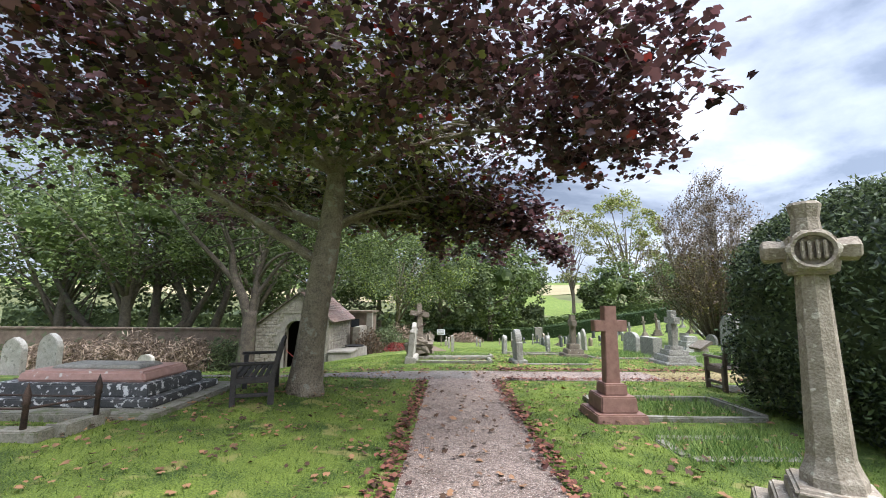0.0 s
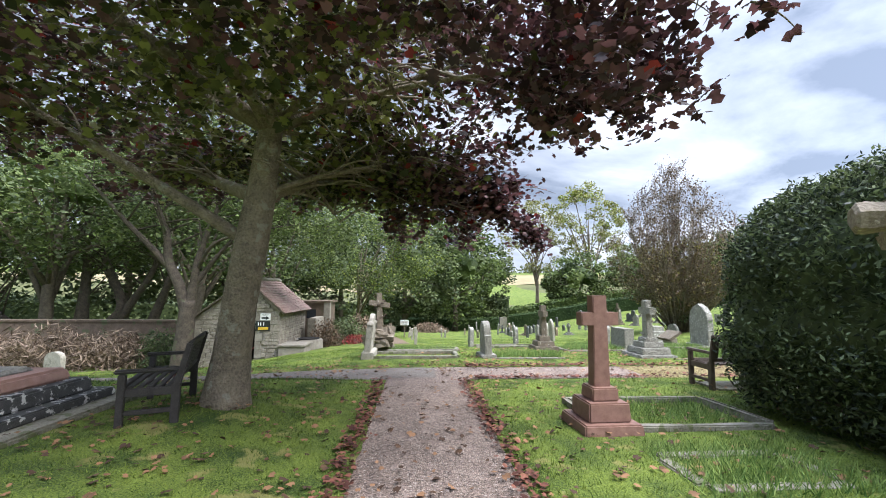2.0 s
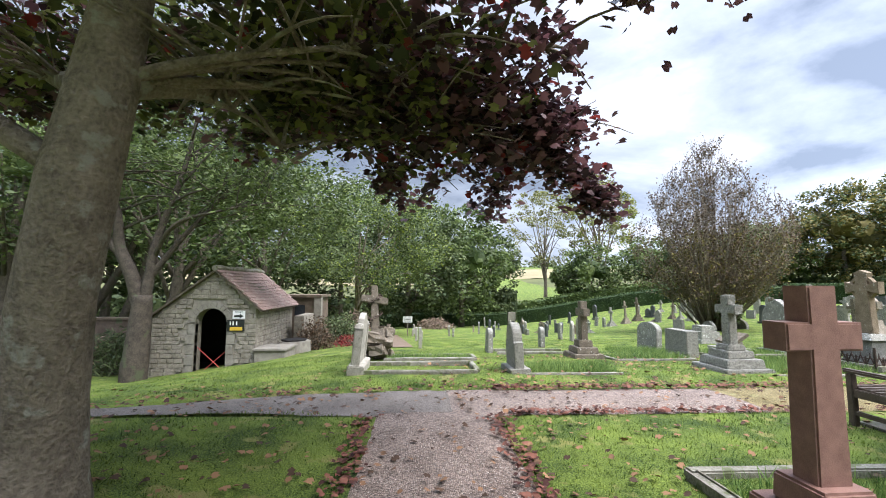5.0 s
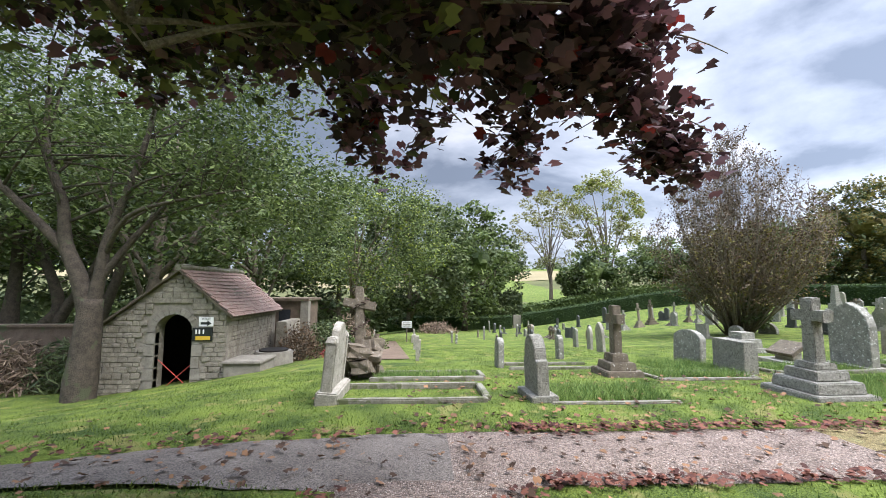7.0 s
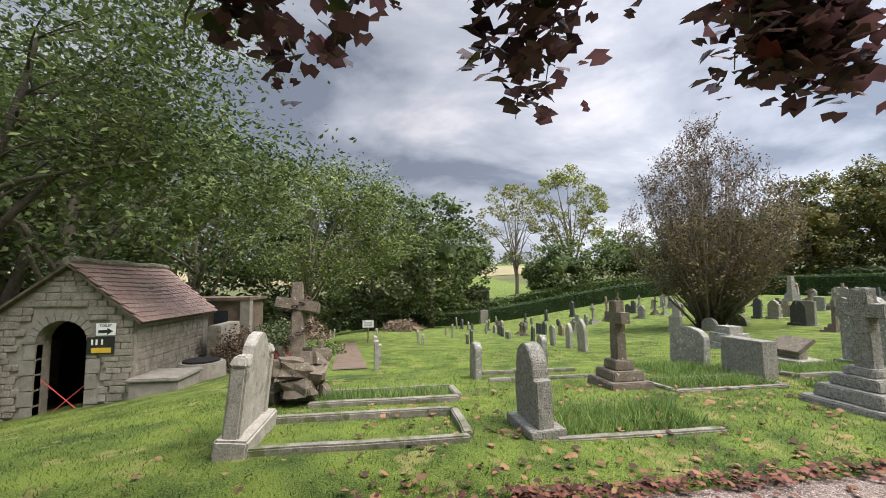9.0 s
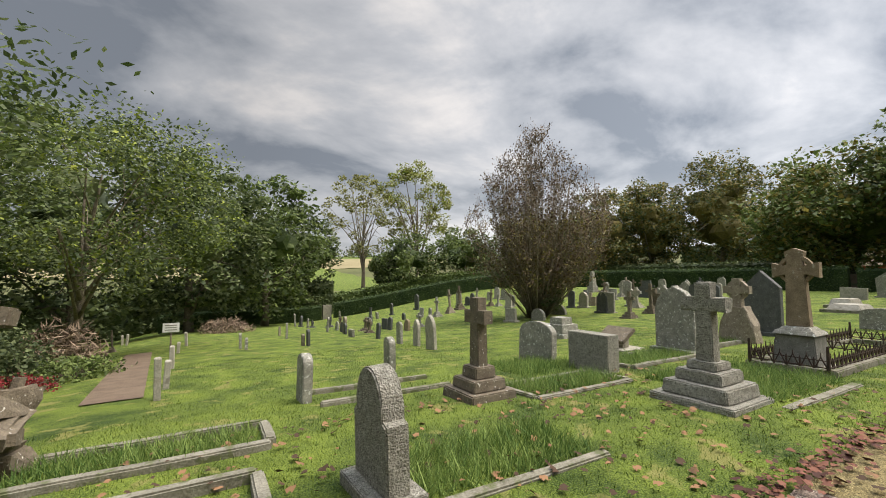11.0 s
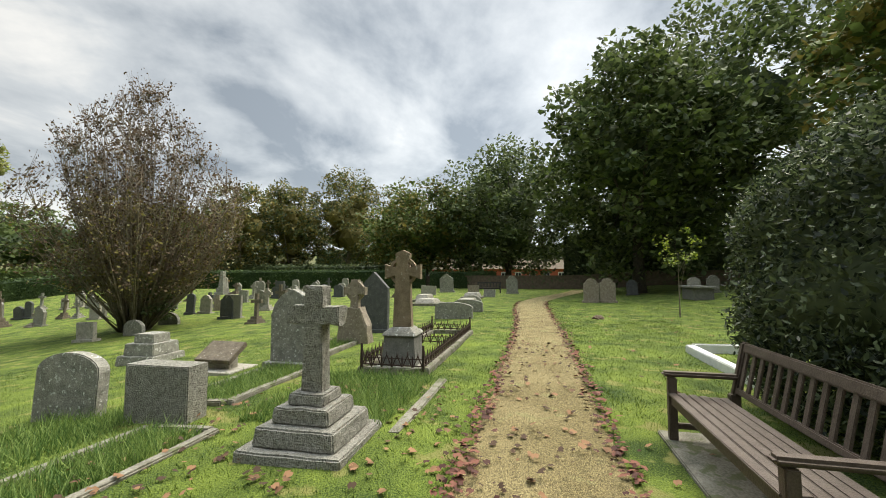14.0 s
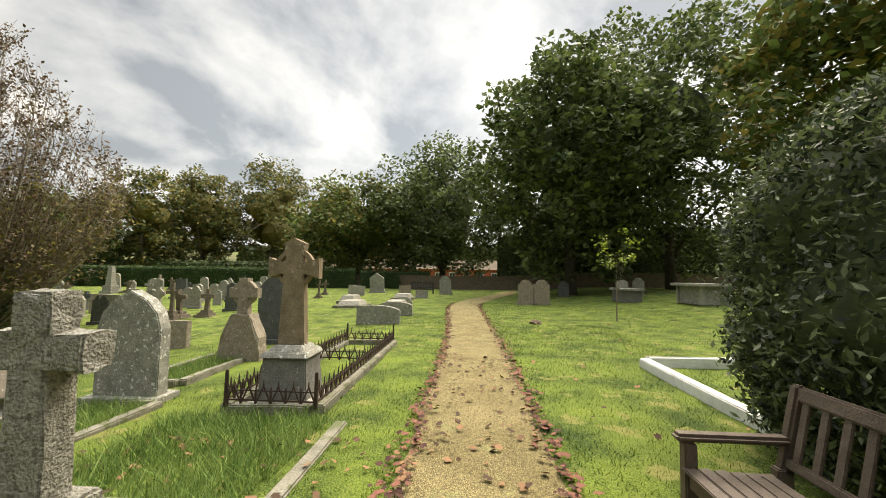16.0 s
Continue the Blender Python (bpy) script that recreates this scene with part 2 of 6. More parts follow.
M_DEEP = material("deep_green_leaves", (0.04, 0.062, 0.024), (0.15, 0.185, 0.075), 0.35, 0.6, 0, 4, leafy=True, island=0.5)
M_AUTUMN = material("autumn_olive_leaves", (0.09, 0.085, 0.022), (0.27, 0.225, 0.06), 0.35, 0.6, 0, 4, leafy=True, island=0.5)
M_SPARSE = material("pale_olive_leaves", (0.14, 0.14, 0.045), (0.36, 0.36, 0.14), 0.35, 0.6, 0, 4, leafy=True, island=0.5)
M_RUST = material("russet_leaves", (0.06, 0.042, 0.026), (0.17, 0.112, 0.066), 0.6, 0.6, 0, 4, leafy=True, island=0.6)
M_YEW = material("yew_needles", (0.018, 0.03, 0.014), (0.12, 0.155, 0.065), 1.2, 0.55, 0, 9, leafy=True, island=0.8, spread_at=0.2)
M_HEDGE = material("clipped_hedge_leaves", (0.025, 0.05, 0.016), (0.085, 0.13, 0.04), 0.8, 0.7, 0, 9, leafy=True, island=0.5)
M_BRUSH = material("dead_brushwood", (0.085, 0.06, 0.04), (0.28, 0.21, 0.15), 3, 0.95, 0, 20, island=0.8)
M_FIELD = material("stubble_field", (0.20, 0.17, 0.09), (0.31, 0.26, 0.145), 0.03, 1.0, 0, 0.6)
M_PASTURE = material("rough_pasture", (0.05, 0.062, 0.022), (0.13, 0.13, 0.05), 0.06, 1.0, 0, 0.8)
# near black: paints the shade inside the shed, and colours the well cover
M_BLACK = material("shade_and_cover_black", (0.012, 0.011, 0.010), (0.022, 0.02, 0.018), 4, 1.0, 0, 20)
M_SIGNW = material("white_sign_paint", (0.7, 0.7, 0.68), (0.8, 0.8, 0.78), 6, 0.5, 0, 40)
M_SIGNB = material("black_sign_paint", (0.012, 0.014, 0.012), (0.025, 0.03, 0.025), 6, 0.5, 0, 40)
M_SIGNY = material("yellow_sign_paint", (0.55, 0.36, 0.03), (0.65, 0.45, 0.05), 6, 0.5, 0, 40)
M_TAPE = material("red_white_tape", (0.5, 0.06, 0.05), (0.65, 0.12, 0.1), 6, 0.6, 0, 40)
M_GLASS = material("dark_window_pane", (0.02, 0.022, 0.025), (0.04, 0.044, 0.05), 3, 0.08, 0, 20, gloss=0.6)
M_FLOWER = material("crimson_bedding", (0.14, 0.015, 0.02), (0.34, 0.05, 0.05), 2, 0.7, 0, 9, leafy=True, island=0.6)


# ---- ground ----
def ss(a, b, v):
    k = min(1.0, max(0.0, (v - a) / (b - a)))
    return k * k * (3 - 2 * k)


def soft(v, w):
    return w * math.log(1 + math.exp(min(50.0, v / w)))


def ground(x, y):
    """Height of the lie of the land: level by the paths, falling to the north-west, with a far rise."""
    north = min(soft(y - 12.5, 1.2), 45)
    z = -0.02 - 0.1 * ss(1, 9, y) - (1 - 0.95 * ss(8, 36, x)) * 0.085 * north
    z -= min(0.85, 0.15 * soft(-2.0 - x, 0.6)) * ss(8.5, 14, y)
    z += 0.15 * (1 - ss(-3, -0.8, x)) * (1 - ss(6.5, 9.5, y))
    z += 0.12 * math.exp(-((x + 2.2) ** 2 + (y - 6.3) ** 2) / 0.5)
    z += 0.45 * (1 - ss(-4, 4, y)) * ss(12, 22, x)
    far = math.hypot(x, y)
    z += 0.06 * max(0.0, far - 110) * ss(110, 300, far) * (1 - 0.7 * ss(500, 1500, far))
    return z


def path_sides(s):
    """South and north edge of the long path at x = s."""
    mid = 9.36 - 0.40 * (1 - ss(-5, -1.5, s)) + 0.35 * ss(12, 24, s) - 4.2 * ss(24, 46, s)
    wide = 0.62 - 0.40 * (1 - ss(-4.5, 0.4, s)) + 0.12 * ss(14, 24, s)
    return mid - wide, mid + wide


def on_path(x, y, grow=0.0):
    a, b = path_sides(x)
    if -40 < x < 46 and a - grow < y < b + grow:
        return True
    return -0.52 - grow < x < 0.98 + grow and y < 9 and y > -30


def spread(fine_lo, fine_hi, step, far):
    pts, v, d = [], fine_lo, step
    while v > -far:
        d *= 1.16
        v -= d
        pts.append(v)
    pts = pts[::-1]
    n = int((fine_hi - fine_lo) / step)
    pts += [fine_lo + i * (fine_hi - fine_lo) / n for i in range(n + 1)]
    v, d = fine_hi, step
    while v < far:
        d *= 1.16
        v += d
        pts.append(v)
    return pts


def mesh_of(name, verts, faces, mat, smooth=False):
    me = bpy.data.meshes.new(name)
    me.from_pydata(verts, [], faces)
    me.materials.append(mat)
    if smooth:
        me.shade_smooth()
    me.update()
    return me


gx, gy = spread(-8, 26, 0.3, 1800), spread(0, 18, 0.3, 1800)
gv = []
for yy in gy:
    for xx in gx:
        z = ground(xx, yy)
        if abs(xx) < 60 and abs(yy) < 80:
            z += 0.035 * noise.noise((xx * 0.7, yy * 0.7, 0.3)) * (0.2 if on_path(xx, yy, 0.4) else 1)
            if on_path(xx, yy, -0.06):
                z -= 0.07
        gv.append((xx, yy, z))
nx = len(gx)
gf = [(j * nx + i, j * nx + i + 1, (j + 1) * nx + i + 1, (j + 1) * nx + i) for j in range(len(gy) - 1) for i in range(nx - 1)]
land = new("ground", mesh_of("ground", gv, gf, M_TURF, True))
tagged(land, "mown green churchyard grass sloping away to distant fields", "ground", kind="structure")


def strip(name, rows, mat, label):
    """A ribbon of surface from rows of points across it."""
    k = len(rows[0])
    v = [p for r in rows for p in r]
    f = [(j * k + i, j * k + i + 1, (j + 1) * k + i + 1, (j + 1) * k + i) for j in range(len(rows) - 1) for i in range(k - 1)]
    ob = new(name, mesh_of(name, v, f, mat, True))
    return tagged(ob, label, "path", kind="structure")


def wob(a, b, amp=0.06):
    return amp * noise.noise((a * 1.9, b, 0.7)) + amp * 0.6 * noise.noise((a * 7.1, b, 2.7))


rows = []
for j in range(200):
    yy = -20 + j * 0.145
    lo, hi = -0.54 + wob(yy, 1), 1.0 + wob(yy, 5)
    rows.append([(lo + (hi - lo) * i / 12, yy, ground(lo + (hi - lo) * i / 12, yy) - 0.012 + 0.02 * math.sin(math.pi * i / 12) + 0.006 * noise.noise((i, yy * 5, 3))) for i in range(13)])
strip("path_approach", rows, M_GRAVEL, "gravel path with small grey-pink stones and leaf litter edges")
rows = []
for j in range(430):
    xx = -12 + j * 0.13
    lo, hi = path_sides(xx)
    lo, hi = lo + wob(xx, 11), hi + wob(xx, 17)
    rows.append([(xx, lo + (hi - lo) * i / 10, ground(xx, lo + (hi - lo) * i / 10) - 0.010 + 0.02 * math.sin(math.pi * i / 10) + 0.006 * noise.noise((i, xx * 5, 8))) for i in range(11)][::-1])
strip("path_west", rows[:97], M_ASPHALT, "worn grey asphalt path curving past the shed")
strip("path_junction", rows[96:128], M_GRAVEL, "grey-pink gravel where the two paths meet")
strip("path_long", rows[127:], M_HOGGIN, "long mossy yellowish gravel path across the churchyard")


# ---- building helpers ----
def finish(name, bm, mat, parent=None, bevel=0.0, smooth=False):
    if bevel:
        bmesh.ops.bevel(bm, geom=[e for e in bm.edges if e.is_manifold and e.calc_face_angle(0) > 0.5], offset=bevel, segments=2, affect="EDGES", clamp_overlap=True)
    bmesh.ops.recalc_face_normals(bm, faces=bm.faces)
    me = bpy.data.meshes.new(name)
    bm.to_mesh(me)
    bm.free()
    me.materials.append(mat)
    if smooth:
        me.shade_smooth()
    ob = new(name, me)
    if parent:
        ob.parent = parent
    return ob


def add_box(bm, size, m, taper=1.0):
    r = bmesh.ops.create_cube(bm, size=1.0)
    for v in r["verts"]:
        k = taper if v.co.z > 0 else 1.0
        v.co = m @ Vector((v.co.x * size[0] * k, v.co.y * size[1] * k, v.co.z * size[2]))
    return r["verts"]


def box(name, size, m, mat, parent=None, bevel=0.008, taper=1.0):
    bm = bmesh.new()
    add_box(bm, size, m, taper)
    return finish(name, bm, mat, parent, bevel)


def rough_up(ob, amount, freq, cuts=3):
    """Uneven, worn faces."""
    bm = bmesh.new()
    bm.from_mesh(ob.data)
    bmesh.ops.subdivide_edges(bm, edges=[e for e in bm.edges if e.calc_length() > 0.07], cuts=cuts, use_grid_fill=True)
    for v in bm.verts:
        p = v.co * freq
        v.co += Vector((noise.noise(p), noise.noise(p + Vector((9, 3, 1))), noise.noise(p + Vector((2, 7, 5))))) * amount
    bm.to_mesh(ob.data)
    bm.free()


def prism(name, outline, thick, mat, parent=None, m=Matrix(), bevel=0.012):
    """An outline in the y-z plane, given thickness along x."""
    bm = bmesh.new()
    f = bm.faces.new([bm.verts.new(m @ Vector((-thick / 2, y, z))) for y, z in outline])
    r = bmesh.ops.extrude_face_region(bm, geom=[f])
    move = m.to_3x3() @ Vector((thick, 0, 0))
    for v in r["geom"]:
        if isinstance(v, bmesh.types.BMVert):
            v.co += move
    return finish(name, bm, mat, parent, bevel)


def tube_into(bm, pts, radii, sides=8):
    rings, last = [], None
    for i, p in enumerate(pts):
        d = (pts[min(i + 1, len(pts) - 1)] - pts[max(i - 1, 0)]).normalized()
        a = d.orthogonal().normalized() if last is None else (last - d * last.dot(d)).normalized()
        last = a
        b = d.cross(a)
        rings.append([bm.verts.new(p + (a * math.cos(2 * math.pi * k / sides) + b * math.sin(2 * math.pi * k / sides)) * radii[i]) for k in range(sides)])
    for r0, r1 in zip(rings, rings[1:]):
        for k in range(sides):
            bm.faces.new((r0[k], r0[(k + 1) % sides], r1[(k + 1) % sides], r1[k]))
    bm.faces.new(rings[0][::-1])
    bm.faces.new(rings[-1])


def rod(name, a, b, r, mat, parent=None, sides=8):
    bm = bmesh.new()
    tube_into(bm, [Vector(a), Vector(b)], [r, r], sides)
    return finish(name, bm, mat, parent)


def empty(name, x, y, z=None, yaw=0, lean=0, tip=0):
    ob = new(name)
    ob.matrix_basis = pose(x, y, ground(x, y) if z is None else z, tip, lean, yaw)
    return ob


# leaf outlines: a pointed oval, and a lobed maple leaf
OVAL = np.array([(0, -0.5), (0.3, 0.0), (0, 0.5), (-0.3, 0.0)])
STAR = np.array([(0.0, -0.42), (0.50, -0.22), (0.26, 0.04), (0.46, 0.30), (0.0, 0.62), (-0.46, 0.30), (-0.26, 0.04), (-0.50, -0.22)])


def leaf_cloud(name, centres, sizes, mat, parent, shape, rng, flat=0.5, hang=0.0):
    """Many single leaves as one mesh; flat draws their normals upwards, hang points their tips down."""
    n = len(centres)
    nor = rng.normal(size=(n, 3))
    nor[:, 2] = np.abs(nor[:, 2]) + flat * 2
    nor /= np.linalg.norm(nor, axis=1)[:, None]
    t = rng.normal(size=(n, 3))
    t[:, 2] -= hang * 2
    t -= nor * (t * nor).sum(1)[:, None]
    t /= np.linalg.norm(t, axis=1)[:, None]
    s = np.cross(nor, t)
    k = len(shape)
    curl = (shape[:, 0] ** 2)[None, :, None] * nor[:, None, :] * 0.5
    co = centres[:, None, :] + sizes[:, None, None] * (shape[None, :, 0, None] * s[:, None, :] + shape[None, :, 1, None] * t[:, None, :] - curl)
    return raw_mesh(name, co.reshape(-1, 3), n, k, mat, parent)


def raw_mesh(name, co, n, k, mat, parent):
    me = bpy.data.meshes.new(name)
    me.vertices.add(n * k)
    me.vertices.foreach_set("co", co.astype(np.float32).ravel())
    me.loops.add(n * k)
    me.loops.foreach_set("vertex_index", np.arange(n * k, dtype=np.int32))
    me.polygons.add(n)
    me.polygons.foreach_set("loop_start", np.arange(0, n * k, k, dtype=np.int32))
    me.materials.append(mat)
    me.update(calc_edges=True)
    ob = new(name, me)
    ob.parent = parent
    return tagged(ob, kind="stuff")


def bez(a, b, c, n):
    return [a * (1 - t) ** 2 + b * 2 * t * (1 - t) + c * t * t for t in (i / n for i in range(n + 1))]


def tree(name, label, x, y, height, trunk_r, crown, mats, leaves, size, seed, fork=0.3, limbs=14, clumps=90, clump_r=0.16, bark=None, lean=(0, 0), stems=1, shape=OVAL, shell=0.55, base=None, droop=0.0, sharp=1.0, core=0, reach=0.42):
    """A tapered trunk, limbs that curve into the crown, and leaves in clumps. crown: radius across, bottom and top height."""
    rng = np.random.default_rng(seed)
    bark = bark or M_BARK
    top = empty(name, x, y)
    tagged(top, label, "tree")
    rad, lo, hi = crown
    mid = Vector((lean[0], lean[1], (lo + hi) / 2))
    bm = bmesh.new()
    tops = []
    for s in range(stems):
        a = rng.uniform(0, 6.28)
        off = Vector((math.cos(a), math.sin(a), 0)) * (0.0 if stems == 1 else trunk_r * rng.uniform(1, 4))
        end = Vector((lean[0] * 0.7, lean[1] * 0.7, height * 0.86)) + off * (0 if stems == 1 else rng.uniform(1.5, 4))
        pts = bez(Vector((0, 0, -0.15)) + off, Vector((lean[0] * 0.15, lean[1] * 0.15, height * 0.45)) + off * 1.5, end, 9)
        for p in pts[1:-1]:
            p += Vector(rng.normal(size=3)) * trunk_r * 0.16
        radii = [trunk_r * (1.25 if i == 0 else 1.0) * (1 - 0.88 * i / 9) for i in range(10)]
        tube_into(bm, pts, radii, 10 if stems == 1 else 6)
        tops.append(pts)
    # limbs
    centres = []
    for i in range(clumps):
        d = rng.normal(size=3)
        d /= np.linalg.norm(d)
        r = rng.uniform(shell, 1.0) ** 0.7
        taper = 1.0 - (1 - sharp) * max(0.0, d[2])
        centres.append(mid + Vector((d[0] * rad * r * taper, d[1] * rad * r * taper, d[2] * (hi - lo) / 2 * r)))
    for i in range(limbs):
        pts0 = tops[i % stems]
        k = rng.uniform(fork, 0.85)
        j = min(8, int(k * 9))
        a = pts0[j]
        c = centres[int(rng.integers(clumps))]
        b = a.lerp(c, 0.5) + Vector((0, 0, 0.12 * (hi - lo) * rng.uniform(0.2, 1)))
        r0 = trunk_r * (1 - 0.88 * j / 9) * rng.uniform(0.35, 0.6)
        line = bez(a, b, c, 6)
        tube_into(bm, line, [r0 * (1 - 0.85 * q / 6) for q in range(7)], 6)
        for _ in range(3):
            p = line[int(rng.integers(2, 6))]
            e = min(centres, key=lambda q: (q - p).length + rng.uniform(0, rad * 0.5))
            tube_into(bm, bez(p, p.lerp(e, 0.5) + Vector((0, 0, 0.2)), e, 4), [r0 * 0.35 * (1 - 0.8 * q / 4) for q in range(5)], 5)
    trunk = finish("trunk_and_limbs", bm, bark, top, smooth=True)
    if core:
        bm = bmesh.new()
        for i in range(core):
            d = Vector(rng.normal(size=3)).normalized() * rng.uniform(0.05, reach)
            k = 1.0 - (1 - sharp) * max(0.0, d.z)
            c = mid + Vector((d.x * rad * k, d.y * rad * k, d.z * (hi - lo) / 2))
            r = bmesh.ops.create_icosphere(bm, subdivisions=2, radius=1.0)
            q = rad * rng.uniform(0.20, 0.29) * k
            for v in r["verts"]:
                v.co = c + v.co * q * (1 + 0.35 * noise.noise(v.co * 1.5 + c) + rng.uniform(-0.16, 0.16))
        finish("inner_growth", bm, mats[0][0], top)
    share = np.array([m[1] for m in mats], float)
    share /= share.sum()
    cc = np.array([tuple(c) for c in centres])
    for (mat, _), part in zip(mats, share):
        n = int(leaves * part)
        pick = rng.integers(clumps, size=n)
        scale = rad * clump_r * (0.6 + 0.8 * ((pick * 7919) % 13) / 12)
        d = rng.normal(size=(n, 3))
        d /= np.linalg.norm(d, axis=1)[:, None]
        ball = rng.uniform(0.08, 1.0, size=n) ** 0.4
        pts = cc[pick] + d * (scale * 1.55 * ball)[:, None] * np.array((1, 1, 0.66))
        pts[:, 2] -= droop * np.abs(rng.normal(size=n))
        floor = 0.4 + 0 * pts[:, 2]
        pts[:, 2] = np.maximum(pts[:, 2], floor)
        leaf_cloud("foliage", pts, size * rng.uniform(0.6, 1.4, size=n), mat, top, shape, rng, 0.3, 0.3)
    return top


# ---- monuments ----
def arc(cy, cz, r, a0, a1, n):
    return [(cy + r * math.cos(radians(a0 + (a1 - a0) * i / n)), cz + r * math.sin(radians(a0 + (a1 - a0) * i / n))) for i in range(n + 1)]


def outline(style, w, h):
    a = w / 2
    if style in ("round", "white", "brown"):
        return [(-a, -0.1), (a, -0.1)] + [(a * math.cos(t), h - a * 0.7 + a * 0.7 * math.sin(t)) for t in (math.pi * i / 10 for i in range(11))]
    if style == "pointed":
        return [(-a, -0.1), (a, -0.1), (a, h * 0.66), (a * 0.86, h * 0.80), (a * 0.52, h * 0.92), (0, h), (-a * 0.52, h * 0.92), (-a * 0.86, h * 0.80), (-a, h * 0.66)]
    if style == "gable":
        return [(-a, -0.1), (a, -0.1), (a, h * 0.74), (0, h), (-a, h * 0.74)]
    if style == "ogee":
        return [(-a, -0.1), (a, -0.1), (a, h * 0.80), (a * 0.72, h * 0.83), (a * 0.66, h * 0.90), (a * 0.35, h * 0.98), (0, h), (-a * 0.35, h * 0.98), (-a * 0.66, h * 0.90), (-a * 0.72, h * 0.83), (-a, h * 0.80)]
    if style == "segment":
        return [(-a, -0.1), (a, -0.1)] + [(a * math.cos(t), h * 0.72 + h * 0.28 * math.sin(t)) for t in (math.pi * i / 12 for i in range(13))]
    if style == "shoulder":
        return [(-a, -0.1), (a, -0.1), (a, h * 0.62), (a * 0.8, h * 0.64), (a * 0.78, h * 0.72)] + [(a * 0.78 * math.cos(t), h * 0.72 + h * 0.28 * math.sin(t)) for t in (math.pi * i / 10 for i in range(11))] + [(-a * 0.78, h * 0.72), (-a * 0.8, h * 0.64), (-a, h * 0.62)]
    return [(-a, -0.1), (a, -0.1), (a, h), (-a, h)]


def cross_outline(w, h, arm, bar, at=0.68, base=0.0):
    a, b = arm / 2, w / 2
    zc = base + (h - base) * at
    return [(-a * 1.15, base), (a * 1.15, base), (a, zc - bar / 2), (b, zc - bar / 2), (b, zc + bar / 2), (a, zc + bar / 2), (a, h), (-a, h), (-a, zc + bar / 2), (-b, zc + bar / 2), (-b, zc - bar / 2), (-a, zc - bar / 2)]


def ring_part(name, r0, r1, thick, z, mat, parent):
    bm = bmesh.new()
    n = 24
    rows = []
    for i in range(n):
        t = 2 * math.pi * i / n
        rows.append([bm.verts.new((dx, r * math.cos(t), z + r * math.sin(t))) for dx, r in ((-thick / 2, r0), (thick / 2, r0), (thick / 2, r1), (-thick / 2, r1))])
    for i in range(n):
        a, b = rows[i], rows[(i + 1) % n]
        for k in range(4):
            bm.faces.new((a[k], a[(k + 1) % 4], b[(k + 1) % 4], b[k]))
    return finish(name, bm, mat, parent)


def steps(parent, sizes, mat, z0=-0.05, rough=0.0):
    """Square steps one on another; sizes: width, depth, height."""
    z = z0
    for i, (w, d, h) in enumerate(sizes):
        ob = box("step", (d, w, h), Matrix.Translation((0, 0, z + h / 2)), mat, parent, 0.015, 0.95)
        if rough:
            rough_up(ob, rough, 9)
        z += h
    return z


WORDS = {"round": "weathered grey round-topped headstone", "pointed": "leaning pale pointed-arch headstone", "dark": "dark slate upright headstone", "brown": "small brown round-topped headstone", "square": "plain grey square-topped grave marker", "white": "small white worn grave marker", "cross": "stone cross on a stepped base", "celtic": "pale wheel-headed cross on a base", "ogee": "grey headstone with a shouldered curved top", "obelisk": "grey stone obelisk on a plinth", "segment": "low wide grey granite headstone with curved top", "gable": "tall grey headstone with a gabled top", "shoulder": "round-topped granite headstone with square shoulders"}
STYLE_MAT = {"round": M_GREY, "pointed": M_PALE, "dark": M_DARKST, "brown": M_CELT, "square": M_GREY, "white": M_PALE, "cross": M_BROWNST, "celtic": M_PALE, "ogee": M_GREY, "obelisk": M_GREY, "segment": M_GREY, "gable": M_GREY, "shoulder": M_ROUGH}
stone_rng = random.Random(4)


def stone(style, x, y, w, h, mat=None, yaw=None, thick=None, lean=None, label=""):
    r = stone_rng
    mat = mat or STYLE_MAT[style]
    if style in ("round", "ogee", "square", "cross") and mat is STYLE_MAT[style]:
        mat = r.choice([mat, mat, mat, M_PALE if style != "cross" else M_GREY, M_CROSSST, M_DARKST, M_ROUGH])
    top = empty("headstone" if style not in ("cross", "celtic", "obelisk") else ("obelisk" if style == "obelisk" else "stone_cross"), x, y, None, r.uniform(-6, 6) if yaw is None else yaw, r.uniform(-4, 4) if lean is None else lean, r.uniform(-3, 3) if lean is None else 0)
    tagged(top, label or WORDS[style], "gravestone" if style != "obelisk" else "obelisk", "gravestones in the churchyard")
    if style in ("cross", "celtic"):
        b = w * 1.15
        z = steps(top, [(b, b, h * 0.09), (b * 0.74, b * 0.74, h * 0.09), (b * 0.5, b * 0.5, h * 0.10)], mat)
        prism("cross_shaft", cross_outline(w * 0.95, h, w * 0.25, w * 0.25, 0.66, z - 0.02), w * 0.22, mat, top)
        if style == "celtic":
            ring_part("wheel", w * 0.26, w * 0.35, w * 0.14, z + (h - z) * 0.66, mat, top)
    elif style == "obelisk":
        z = steps(top, [(w * 2, w * 2, h * 0.12), (w * 1.5, w * 1.5, h * 0.2)], mat)
        box("shaft", (w, w, h - z), Matrix.Translation((0, 0, z + (h - z) / 2)), mat, top, 0.01, 0.6)
    else:
        t = thick or max(0.09, min(0.16, w * 0.25))
        prism("slab", outline(style if style != "dark" else "round", w, h), t, mat, top)
        if w > 0.5 and style not in ("segment",) and h > 0.7:
            box("plinth", (t * 2.2, w * 1.2, 0.16), Matrix.Translation((0, 0, 0.02)), mat, top)
    return top


